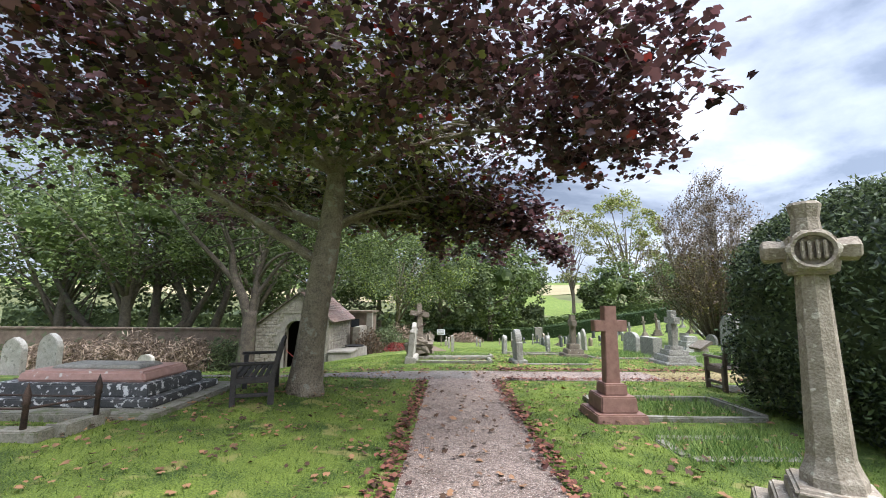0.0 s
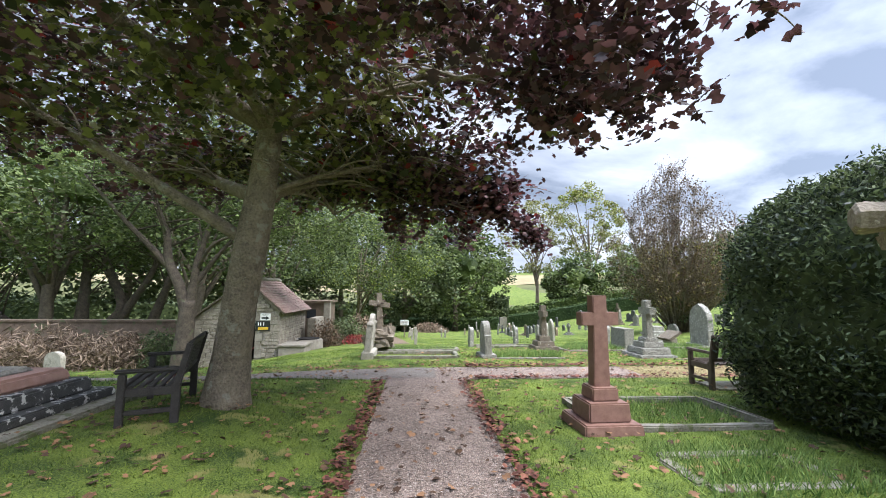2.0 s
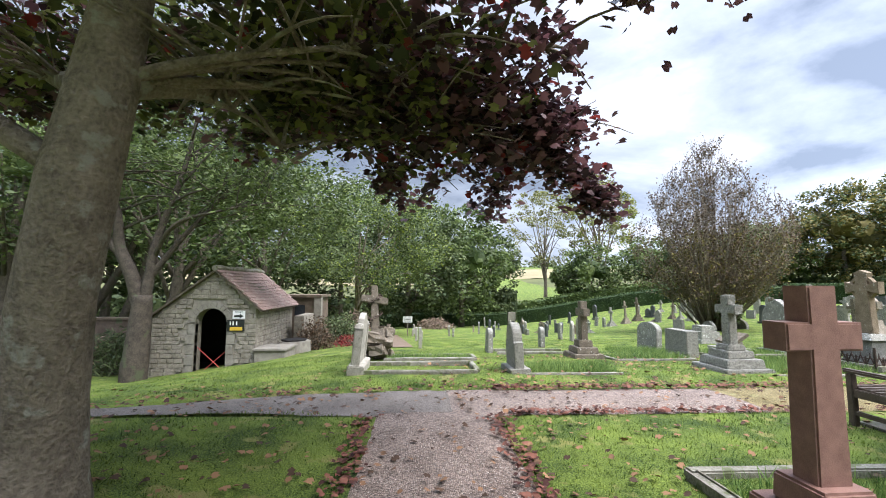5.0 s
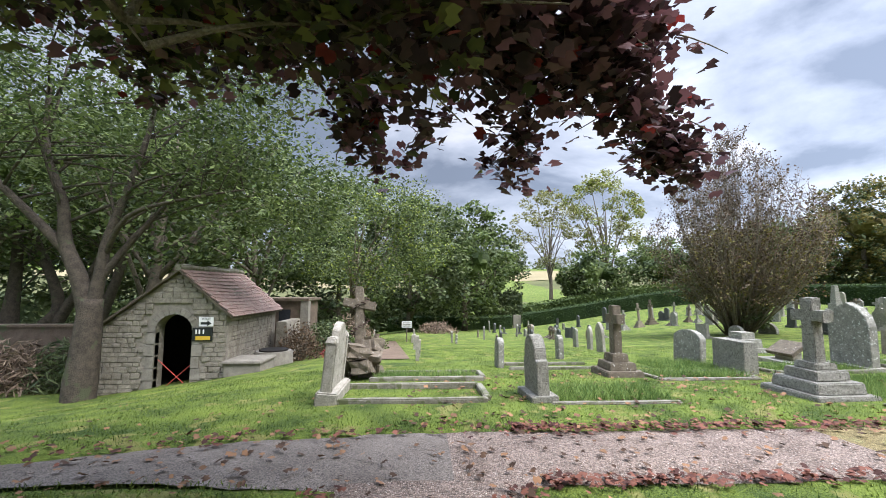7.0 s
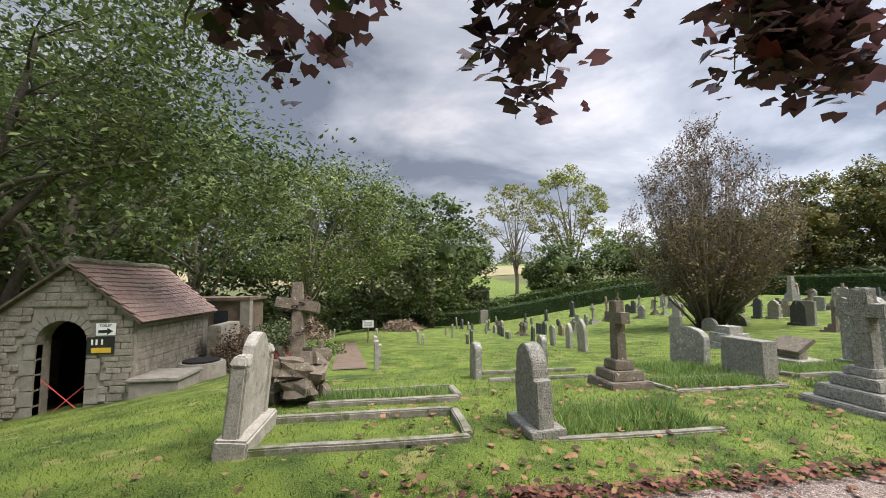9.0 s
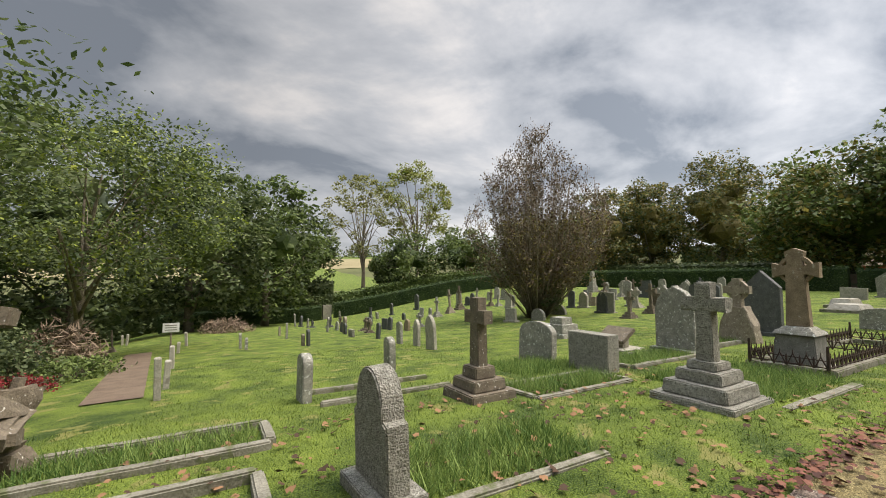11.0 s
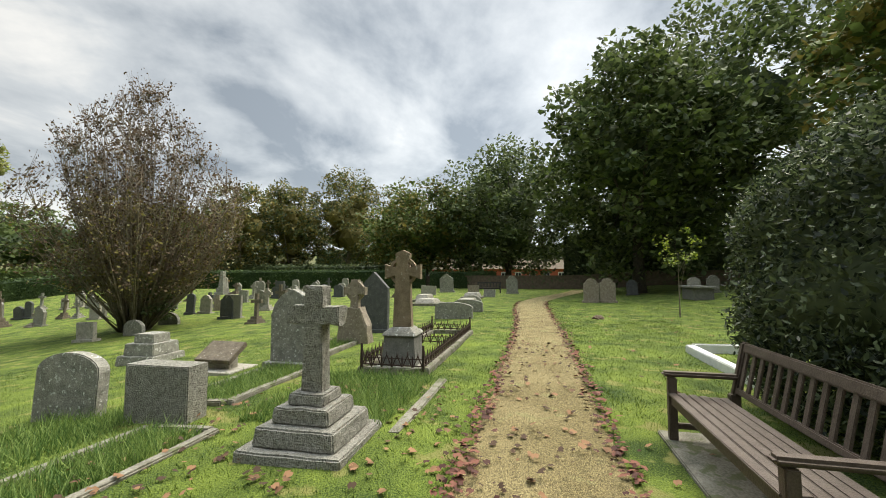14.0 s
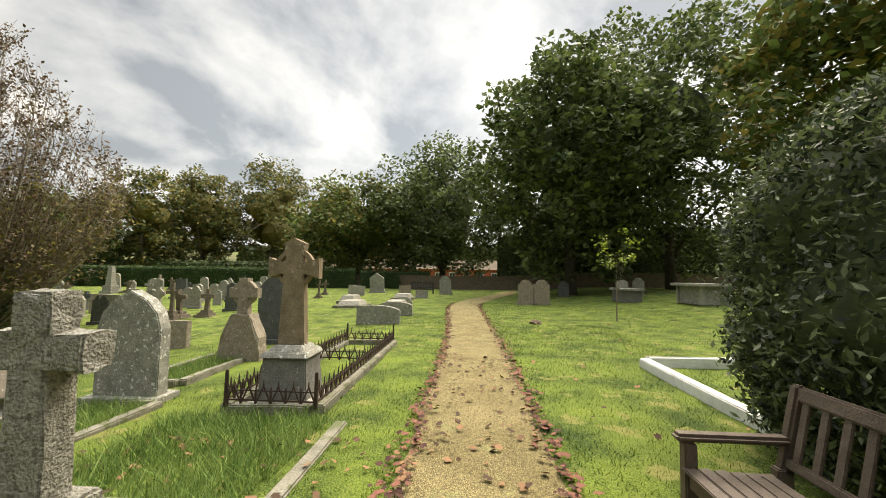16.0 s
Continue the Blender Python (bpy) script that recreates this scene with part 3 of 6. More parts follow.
def kerb_set(x0, x1, y0, y1, mat, label, w=0.12, h=0.12, sides="NSEW", bed=None):
    """Kerb stones round a grave."""
    cx, cy = (x0 + x1) / 2, (y0 + y1) / 2
    zc = ground(cx, cy)
    top = empty("grave_kerb", cx, cy)
    tagged(top, label, "grave kerb")
    runs = []
    if "S" in sides:
        runs.append(((x0, y0), (x1, y0)))
    if "N" in sides:
        runs.append(((x0, y1), (x1, y1)))
    if "W" in sides:
        runs.append(((x0, y0 + w * 0.52), (x0, y1 - w * 0.52)))
    if "E" in sides:
        runs.append(((x1, y0 + w * 0.52), (x1, y1 - w * 0.52)))
    for a, b in runs:
        za, zb = ground(*a) - zc, ground(*b) - zc
        d = Vector((b[0] - a[0], b[1] - a[1], zb - za))
        mid = Vector(((a[0] + b[0]) / 2 - cx, (a[1] + b[1]) / 2 - cy, (za + zb) / 2 + h / 2 - 0.03))
        m = Matrix.Translation(mid) @ d.to_track_quat("X", "Z").to_matrix().to_4x4()
        ob = box("kerb_stone", (d.length, w, h + 0.06), m, mat, top, 0.015)
        rough_up(ob, 0.012, 5)
    return top


# red granite cross by the approach path
top = empty("granite_cross", 2.27, 5.93, None, 2)
tagged(top, "polished red granite cross on three steps", "gravestone")
z = steps(top, [(0.70, 0.70, 0.13), (0.50, 0.50, 0.21), (0.32, 0.32, 0.15)], M_REDST, -0.02)
prism("cross_shaft", cross_outline(0.46, 1.53, 0.175, 0.155, 0.74, z - 0.01), 0.16, M_REDST, top, pose(0, 0, 0, 0, 0, 90), 0.01)
kerb_set(2.25, 4.25, 5.75, 7.05, M_KERB, "flat pale stone kerb round a grassed grave", 0.11, 0.06)
kerb_set(2.4, 3.6, 4.3, 5.0, M_KERB, "sunken grey kerb stones almost lost in grass", 0.14, 0.02)

# tall octagonal cross beside the yew
top = empty("tall_stone_cross", 2.5, 2.85, None, -32)
tagged(top, "tall lichened sandstone cross with carved head and tapering shaft", "gravestone")
z = steps(top, [(0.88, 0.88, 0.14), (0.66, 0.66, 0.11), (0.48, 0.48, 0.09)], M_CROSSST, -0.02)
box("base_moulding", (0.46, 0.46, 0.045), Matrix.Translation((0, 0, z + 0.02)), M_CROSSST, top, 0.018, 0.94)
bm = bmesh.new()
tube_into(bm, [Vector((0, 0, h)) for h in (z + 0.03, z + 0.10, z + 0.16, z + 0.22, z + 0.7, 1.76)], [0.175, 0.17, 0.145, 0.128, 0.112, 0.09], 8)
ob = finish("shaft", bm, M_CROSSST, top)
bm = bmesh.new()
add_box(bm, (0.25, 0.25, 0.10), Matrix.Translation((0, 0, 1.775)), 1.15)
add_box(bm, (0.26, 0.25, 0.19), Matrix.Translation((0, 0, 1.895)))
finish("head_block", bm, M_CROSSST, top, 0.015)
for side in (-1, 1):
    bm = bmesh.new()
    tube_into(bm, [Vector((side * d, 0, 1.895)) for d in (0.11, 0.15, 0.215, 0.25, 0.265)], [0.085, 0.074, 0.084, 0.08, 0.055], 6)
    finish("cross_arm", bm, M_CROSSST, top)
bm = bmesh.new()
tube_into(bm, [Vector((0, 0, h)) for h in (1.98, 2.02, 2.12, 2.19, 2.215, 2.235)], [0.10, 0.086, 0.078, 0.092, 0.098, 0.085], 8)
finish("finial", bm, M_CROSSST, top)
# scalloped wreath round a sunk monogram
bm = bmesh.new()
turns, rings = 32, []
for k in range(turns):
    t = 2 * math.pi * k / turns
    wave = 1 + 0.07 * math.cos(6 * t) + 0.03 * math.sin(11 * t)
    rings.append([bm.verts.new((r * math.cos(t), d, 1.885 + r * math.sin(t))) for r, d in ((0.132 * wave, -0.12), (0.138 * wave, -0.165), (0.118, -0.18), (0.10, -0.17), (0.095, -0.125))])
for k in range(turns):
    q, w = rings[k], rings[(k + 1) % turns]
    for j in range(4):
        bm.faces.new((q[j], q[j + 1], w[j + 1], w[j]))
    bm.faces.new((q[4], q[0], w[0], w[4]))
finish("carved_wreath", bm, M_CROSSST, top)
bm = bmesh.new()
for dx in (-0.055, -0.018, 0.022, 0.06):
    add_box(bm, (0.02, 0.05, 0.125), Matrix.Translation((dx, -0.155, 1.885)))
finish("monogram", bm, M_CROSSST, top, 0.006)

# grave with the leaning edge-on headstone, and its kerbs
kerb_set(-1.0, 1.12, 11.12, 12.1, M_KERB, "stone kerb round an overgrown grave", 0.10, 0.08, "NSE")
kerb_set(-0.7, 1.3, 12.75, 13.5, M_KERB, "low mossy kerb round a grassed grave", 0.10, 0.06, "NSE")
top = empty("headstone", -1.08, 11.55, None, 0, 5)
tagged(top, "pale weathered headstone with side columns, leaning back", "gravestone")
prism("slab", outline("ogee", 0.66, 1.08), 0.11, M_PALE, top)
for s in (-1, 1):
    box("side_column", (0.15, 0.13, 0.86), Matrix.Translation((0, s * 0.39, 0.38)), M_PALE, top, 0.02)
    box("column_cap", (0.18, 0.16, 0.10), Matrix.Translation((0, s * 0.39, 0.86)), M_PALE, top, 0.02, 0.6)
box("plinth", (0.3, 1.0, 0.26), Matrix.Translation((0.02, 0, 0.05)), M_PALE, top, 0.02)

# anchor memorial: a rustic cross and anchor on piled rock
top = empty("anchor_memorial", -0.95, 13.25, None, 20)
tagged(top, "rustic stone cross with anchor and chain on piled rock", "monument")
rk = random.Random(12)
for i in range(9):
    bm = bmesh.new()
    a = i * 2.4
    bmesh.ops.create_cube(bm, size=1.0)
    bmesh.ops.bevel(bm, geom=list(bm.edges), offset=0.14, segments=2, affect="EDGES")
    bmesh.ops.subdivide_edges(bm, edges=list(bm.edges), cuts=1, use_grid_fill=True)
    tilt = pose(0.22 * math.cos(a), 0.22 * math.sin(a), 0.10 + 0.055 * i, rk.uniform(-12, 12), rk.uniform(-12, 12), rk.uniform(0, 90))
    for v in bm.verts:
        v.co *= 1 + 0.45 * noise.noise(v.co * 2.0 + Vector((i * 5, 0, 0)))
        v.co = tilt @ Vector((v.co.x * 0.5, v.co.y * 0.4, v.co.z * 0.26))
    finish("rock", bm, M_BROWNST, top)
lean_m = pose(0.02, 0, 0.35, -10, 0, 0) @ pose(0, 0, 0, 0, 0, 70)
bm = bmesh.new()
add_box(bm, (0.2, 0.2, 1.35), lean_m @ Matrix.Translation((0, 0, 0.65)), 0.75)
add_box(bm, (0.2, 0.62, 0.17), lean_m @ pose(0, 0, 0.98, 12, 0, 0))
finish("rustic_cross", bm, M_BROWNST, top, 0.02)
bm = bmesh.new()
tube_into(bm, [lean_m @ Vector((0.17, 0.3 * math.cos(t), 0.42 - 0.26 * math.sin(t))) for t in (math.pi * i / 10 for i in range(11))], [0.05] * 11, 6)
tube_into(bm, [lean_m @ Vector((0.17, 0.02, 0.15)), lean_m @ Vector((0.17, 0, 1.0))], [0.045, 0.04], 6)
finish("anchor", bm, M_BROWNST, top)
bm = bmesh.new()
for i in range(22):
    t = i / 21
    c = lean_m @ Vector((0.15 * math.cos(t * 14), 0.15 * math.sin(t * 14), 0.35 + 0.9 * t))
    tube_into(bm, [c + Vector((0.04 * math.cos(k), 0.025 * math.sin(k), 0.02 * math.cos(k + i))) for k in (2 * math.pi * j / 8 for j in range(9))], [0.011] * 9, 4)
finish("chain", bm, M_IRON, top)

# granite headstone with shoulders and its kerb
stone("shoulder", 1.86, 11.35, 0.56, 0.9, None, 4, 0.17, -2)
kerb_set(1.95, 3.75, 11.0, 11.9, M_KERB, "narrow mossy stone kerb of a long-grassed grave", 0.10, 0.035, "S")
stone("round", 1.88, 14.35, 0.36, 0.63, M_GREY, 3, 0.13, 1)
stone("round", 3.78, 16.03, 0.36, 0.62, M_GREY, -3, 0.13, -1)
kerb_set(2.0, 3.9, 13.9, 14.7, M_KERB, "low grey kerb stones in the turf", 0.10, 0.06, "NS")

# brown cross on steps with white lichen
top = empty("stone_cross", 3.88, 13.12, None, 2)
tagged(top, "dark brown stone cross on lichened steps", "gravestone")
z = steps(top, [(0.72, 0.72, 0.18), (0.52, 0.52, 0.14), (0.33, 0.33, 0.15)], M_BROWNST, -0.06)
prism("cross_shaft", cross_outline(0.44, 1.3, 0.175, 0.17, 0.72, z - 0.01), 0.16, M_BROWNST, top)
kerb_set(4.4, 6.2, 12.55, 13.4, M_KERB, "mossy kerb of a long-grassed grave", 0.10, 0.04)

# rough grey cross nearest the long path
top = empty("rough_stone_cross", 6.1, 11.4, None, 1, 0)
tagged(top, "rough-hewn grey stone cross on four weathered steps", "gravestone")
z = steps(top, [(1.0, 1.0, 0.15), (0.77, 0.77, 0.16), (0.54, 0.54, 0.14), (0.36, 0.36, 0.10)], M_ROUGH, -0.07, 0.012)
ob = prism("cross_shaft", cross_outline(0.52, 1.43, 0.18, 0.17, 0.72, z - 0.01), 0.17, M_ROUGH, top)
rough_up(ob, 0.018, 11, 4)
kerb_set(6.4, 8.5, 10.75, 11.75, M_KERB, "broken mossy kerb beside the path, half sunk", 0.13, 0.025, "S")

# block headstone, curved headstone, pedestals
stone("square", 6.5, 13.5, 0.82, 0.62, M_ROUGH, 2, 0.3, 0, "wide rock-faced granite block headstone")
kerb_set(7.0, 9.0, 13.1, 14.0, M_KERB, "pale kerb round a grave of long grass", 0.12, 0.07)
stone("segment", 6.45, 14.85, 0.88, 0.78, M_GREY, 4, 0.16, 3)
stone("pointed", 9.2, 13.65, 0.80, 1.38, M_GREY, 3, 0.2, 0, "tall arched grey headstone with white lichen")
kerb_set(9.9, 12.0, 13.5, 14.4, M_KERB, "grey kerb of a grassed grave", 0.12, 0.1)
top = empty("lectern_tablet", 8.95, 14.95, None, 0)
tagged(top, "sloping stone tablet on a low plinth", "gravestone")
box("tablet", (0.5, 0.72, 0.09), pose(0, 0, 0.33, 0, -32, 0), M_BROWNST, top)
box("support", (0.22, 0.5, 0.3), Matrix.Translation((0.02, 0, 0.1)), M_PALE, top)
box("plinth", (0.75, 1.0, 0.12), Matrix.Translation((0, 0, 0.0)), M_PALE, top)
top = empty("urn_pedestal", 10.3, 18.0, None, 5)
tagged(top, "low weathered stepped stone pedestal", "gravestone")
z = steps(top, [(0.95, 0.95, 0.22), (0.75, 0.75, 0.26), (0.5, 0.5, 0.2)], M_GREY)

# rough wheel-head cross on a boulder-like base
top = empty("wheel_cross", 11.6, 13.6, None, 0)
top.scale = (0.87, 0.87, 0.9)
tagged(top, "lichened wheel-head cross rising from a rough tapered base", "gravestone")
ob = prism("tapered_base", [(-0.48, -0.1), (0.48, -0.1), (0.40, 0.5), (0.2, 0.95), (-0.2, 0.95), (-0.40, 0.5)], 0.35, M_CROSSST, top)
rough_up(ob, 0.03, 5)
prism("cross_head", cross_outline(0.62, 1.68, 0.2, 0.2, 0.62, 0.9), 0.2, M_CROSSST, top)
ring_part("wheel", 0.17, 0.26, 0.12, 1.38, M_CROSSST, top)
stone("gable", 13.6, 13.95, 0.84, 1.72, M_DARKST, 2, 0.2, 0, "tall dark grey gabled headstone")

# ochre wheel cross in its iron-railed plot
top = empty("wheel_cross", 9.2, 11.6, None, 2)
tagged(top, "ochre sandstone wheel cross on a grey moulded plinth", "gravestone")
box("plinth_foot", (0.74, 0.74, 0.12), Matrix.Translation((0, 0, 0.02)), M_GREY, top, 0.015)
box("plinth", (0.58, 0.58, 0.5), Matrix.Translation((0, 0, 0.31)), M_DARKGREY, top, 0.015, 0.86)
box("plinth_cap", (0.58, 0.58, 0.07), Matrix.Translation((0, 0, 0.585)), M_GREY, top, 0.012, 0.86)
box("plinth_cap", (0.44, 0.44, 0.06), Matrix.Translation((0, 0, 0.645)), M_GREY, top, 0.012, 0.8)
prism("cross_shaft", [(-0.16, 0.67), (0.16, 0.67), (0.125, 1.46), (0.13, 1.52), (0.31, 1.47), (0.31, 1.72), (0.12, 1.66), (0.10, 1.72), (0.13, 1.90), (0, 1.96), (-0.13, 1.90), (-0.10, 1.72), (-0.12, 1.66), (-0.31, 1.72), (-0.31, 1.47), (-0.13, 1.52), (-0.125, 1.46)], 0.16, M_CELT, top)
ring_part("wheel", 0.19, 0.24, 0.09, 1.6, M_CELT, top)
kerb_set(8.75, 13.2, 11.1, 12.15, M_KERB, "stone kerb carrying low cast-iron railings", 0.14, 0.10)
rail = empty("iron_railing", 11.0, 11.62)
tagged(rail, "low rusty cast-iron lattice railing round a grave plot", "railing")


def railing(parent, a, b, h=0.26):
    bm = bmesh.new()
    a, b = Vector(a), Vector(b)
    n = max(2, int((b - a).length / 0.16))
    for i in range(n):
        p, q = a.lerp(b, i / n), a.lerp(b, (i + 1) / n)
        up = Vector((0, 0, h))
        tube_into(bm, [p, p.lerp(q, 0.5) + up * 0.75, p.lerp(q, 0.5) + up], [0.011, 0.011, 0.004], 4)
        tube_into(bm, [q, p.lerp(q, 0.5) + up * 0.75], [0.011, 0.010], 4)
        tube_into(bm, [p, p + up * 0.55, p + up * 0.72], [0.012, 0.017, 0.004], 4)
    tube_into(bm, [a + Vector((0, 0, 0.04)), b + Vector((0, 0, 0.04))], [0.013, 0.013], 4)
    tube_into(bm, [a + Vector((0, 0, h * 0.55)), b + Vector((0, 0, h * 0.55))], [0.009, 0.009], 4)
    finish("rail_panel", bm, M_IRON, parent)


for a, b in (((-2.25, -0.5), (2.2, -0.5)), ((-2.25, 0.52), (2.2, 0.52)), ((-2.25, -0.5), (-2.25, 0.52)), ((2.2, -0.5), (2.2, 0.52)), ((0.1, -0.5), (0.1, 0.52))):
    railing(rail, (*a, 0.09), (*b, 0.09))
for px, py in ((-2.25, -0.5), (-2.25, 0.52), (2.2, -0.5), (2.2, 0.52)):
    box("post", (0.045, 0.045, 0.4), Matrix.Translation((px, py, 0.25)), M_IRON, rail, 0.006, 0.7)

# west lawn
stone('round', 6.07, 20.92, 0.32, 0.71)
stone('pointed', 6.17, 19.84, 0.40, 0.79)
stone('pointed', 5.99, 18.52, 0.41, 0.94)
stone('dark', 6.32, 23.64, 0.32, 0.63)
stone('brown', 9.30, 27.57, 0.53, 0.55)
stone('square', 9.10, 30.08, 0.70, 0.60)
stone('round', 9.34, 33.42, 0.42, 0.57)
stone('square', 6.08, 26.33, 0.48, 0.32)
stone('round', 6.44, 28.58, 0.37, 0.54)
stone('round', 6.36, 31.98, 0.33, 0.82)
stone('dark', 3.67, 23.37, 0.26, 0.57)
stone('round', 3.53, 23.57, 0.20, 0.41)
stone('round', 1.74, 23.79, 0.17, 0.41)
stone('round', 1.61, 24.67, 0.18, 0.55)
stone('round', 3.63, 28.10, 0.22, 0.72)
stone('square', 3.80, 31.77, 0.20, 0.46)
stone('dark', 18.82, 46.37, 0.77, 1.55)
stone('round', 15.82, 45.78, 0.57, 1.13)
stone('square', 14.19, 47.34, 0.49, 1.00)
stone('square', 12.00, 50.39, 0.51, 0.93)
stone('round', 6.66, 39.23, 0.36, 0.71)
stone('round', 6.60, 44.09, 0.41, 1.08)
stone('square', 15.08, 37.72, 0.46, 0.77)
stone('round', 14.72, 35.47, 0.49, 0.80)
stone('white', 0.10, 15.89, 0.08, 0.62)
stone('white', 0.12, 16.87, 0.11, 0.48)
stone('white', -0.04, 19.97, 0.15, 0.54)
stone('white', -0.26, 25.10, 0.17, 0.37)
stone('white', -0.22, 28.96, 0.21, 0.58)
stone('white', -3.92, 38.84, 0.20, 0.60)
stone('white', -3.46, 37.14, 0.19, 0.64)
stone('cross', 19.41, 38.91, 0.72, 2.05)
stone('cross', 17.55, 37.40, 0.61, 1.92)
stone('cross', 15.67, 36.15, 0.64, 1.52)
stone('cross', 24.83, 44.37, 0.61, 1.22)
stone('cross', -3.09, 31.28, 0.29, 0.95)
# middle
stone('round', 15.55, 24.81, 0.98, 0.60)
stone('square', 14.42, 25.63, 0.74, 0.72)
stone('round', 21.55, 34.40, 0.60, 0.93)
stone('cross', 21.72, 36.45, 0.49, 1.16)
stone('cross', 21.61, 37.43, 0.50, 1.41)
stone('round', 21.84, 28.48, 0.51, 1.17)
stone('ogee', 22.01, 27.58, 0.71, 1.03)
stone('square', 23.10, 27.77, 0.51, 0.61)
stone('ogee', 19.60, 24.10, 0.69, 1.17)
stone('obelisk', 32.51, 35.82, 0.48, 1.99)
stone('cross', 29.19, 30.19, 0.60, 1.22)
stone('cross', 35.63, 32.80, 0.55, 1.08)
stone('cross', 17.51, 20.85, 0.58, 1.25)
stone('celtic', 22.80, 24.22, 0.62, 1.23)
stone('cross', 20.25, 21.62, 0.55, 1.51)
# east
stone('segment', 17.05, 12.34, 1.38, 0.57)
stone('segment', 19.54, 12.23, 1.25, 0.52)
stone('white', 25.77, 12.99, 0.99, 0.38)
stone('gable', 37.51, 17.12, 1.20, 1.64)
stone('cross', 60.30, 21.29, 0.81, 2.01)
stone('cross', 60.77, 20.36, 0.82, 2.28)
stone('ogee', 62.02, 17.89, 1.50, 2.07)
stone('square', 32.61, 14.01, 0.82, 0.76)
stone('square', 30.72, 12.63, 0.81, 0.52)
stone('ogee', 36.11, 11.38, 0.91, 1.47)
stone('square', 53.21, 10.90, 0.80, 0.61)
stone('square', 33.24, 17.66, 1.20, 0.70)
stone('cross', 30.01, 19.23, 0.43, 1.17)
stone('cross', 33.66, 20.14, 0.49, 1.06)
stone('dark', 22.98, 20.75, 0.59, 0.86)
stone('round', 25.59, 23.16, 0.45, 0.82)
stone('ogee', 28.54, 24.68, 0.64, 1.23)
stone('round', 29.67, 26.05, 0.54, 0.94)
stone('cross', 21.07, 20.70, 0.62, 1.16)
stone('round', 27.52, 25.58, 0.59, 1.07)
stone('ogee', 24.90, 24.29, 0.70, 1.05)
stone('cross', 20.71, 21.64, 0.70, 1.21)
stone('cross', 35.43, 34.71, 0.60, 0.87)
stone('square', 27.67, 32.18, 0.76, 0.48)
stone('square', 19.71, 23.83, 0.83, 1.15)
stone('square', 24.09, 32.07, 0.74, 0.60)
stone('ogee', 21.44, 30.17, 0.68, 0.93)
stone('round', 18.47, 26.29, 1.16, 0.56)
stone('square', 13.41, 16.30, 0.72, 0.65)

more = random.Random(23)
for i in range(44):
    px, py = more.uniform(19, 38), more.uniform(23, 44)
    if math.hypot(px - 16.9, py - 26.4) > 3 and py < 56 - px * 0.4:
        stone(more.choice(("round", "ogee", "cross", "cross", "square", "gable")), px, py, more.uniform(0.5, 0.75), more.uniform(0.8, 1.4))
for i in range(16):
    stone(more.choice(("round", "square", "cross", "dark")), more.uniform(3, 14), more.uniform(27, 44), more.uniform(0.45, 0.6), more.uniform(0.5, 0.9))
stone("ogee", 26.0, 6.55, 0.8, 1.3, M_CROSSST, 0, 0.18, 0, "lichened double headstone with twin shaped tops")
stone("ogee", 26.0, 5.72, 0.8, 1.3, M_CROSSST, 0, 0.18, 0, "lichened double headstone with twin shaped tops")

# pink tomb with railings beside the big maple
top = empty("ledger_tomb", -5.15, 6.05)
tagged(top, "pink granite ledger tomb on a dark lichened plinth", "tomb")
box("kerb_platform", (3.2, 2.1, 0.12), Matrix.Translation((0, 0, 0.01)), M_KERB, top, 0.02)
box("lower_step", (2.6, 1.5, 0.10), Matrix.Translation((0.06, 0, 0.12)), M_BLACKST, top, 0.015)
box("plinth", (2.2, 1.2, 0.16), Matrix.Translation((0.1, 0, 0.25)), M_BLACKST, top, 0.02, 0.97)
box("pink_slab", (1.8, 0.95, 0.14), Matrix.Translation((0.14, 0, 0.40)), M_PINK, top, 0.03, 0.94)
box("ledger", (1.3, 0.5, 0.05), Matrix.Translation((0.14, 0, 0.495)), M_PALE, top, 0.015, 0.9)
stone("round", -9.3, 12.6, 0.5, 0.75, M_PALE, 80, 0.14, 0)
stone("pointed", -9.6, 9.0, 0.5, 0.8, M_PALE, 85, 0.14, 0)
stone("pointed", -8.9, 9.1, 0.5, 0.9, M_PALE, 85, 0.14, 0)
top = empty("chest_tomb", -5.9, 3.75)
tagged(top, "low grey stone chest tomb with mossy lid", "tomb")
box("body", (1.7, 0.7, 0.42), Matrix.Translation((0, 0, 0.2)), M_KERB, top, 0.02)
box("lid", (1.85, 0.82, 0.09), Matrix.Translation((0, 0, 0.45)), M_KERB, top, 0.02)
kerb_set(-6.8, -4.1, 4.25, 4.95, M_KERB, "flat grey kerb under an iron rail", 0.2, 0.1)
rail = empty("iron_tomb_rail", -4.2, 4.5)
tagged(rail, "rusty iron tomb railing with urn-topped posts", "railing")
for px, py in ((-0.13, -0.26), (0.14, 0.29), (-1.6, 0.35)):
    z = ground(-4.2 + px, 4.5 + py) - ground(-4.2, 4.5)
    bm = bmesh.new()
    tube_into(bm, [Vector((px, py, z + k)) for k in (-0.05, 0.33, 0.35, 0.38, 0.42, 0.46, 0.50, 0.56)], [0.03, 0.026, 0.042, 0.03, 0.04, 0.028, 0.018, 0.003], 8)
    finish("post", bm, M_IRON, rail, smooth=True)
for a, b in (((-0.13, -0.26), (-1.9, -0.3)), ((0.14, 0.29), (-1.6, 0.35)), ((-0.13, -0.26), (0.14, 0.29))):
    rod("rail", (*a, 0.3), (*b, 0.3), 0.013, M_IRON, rail, 6)


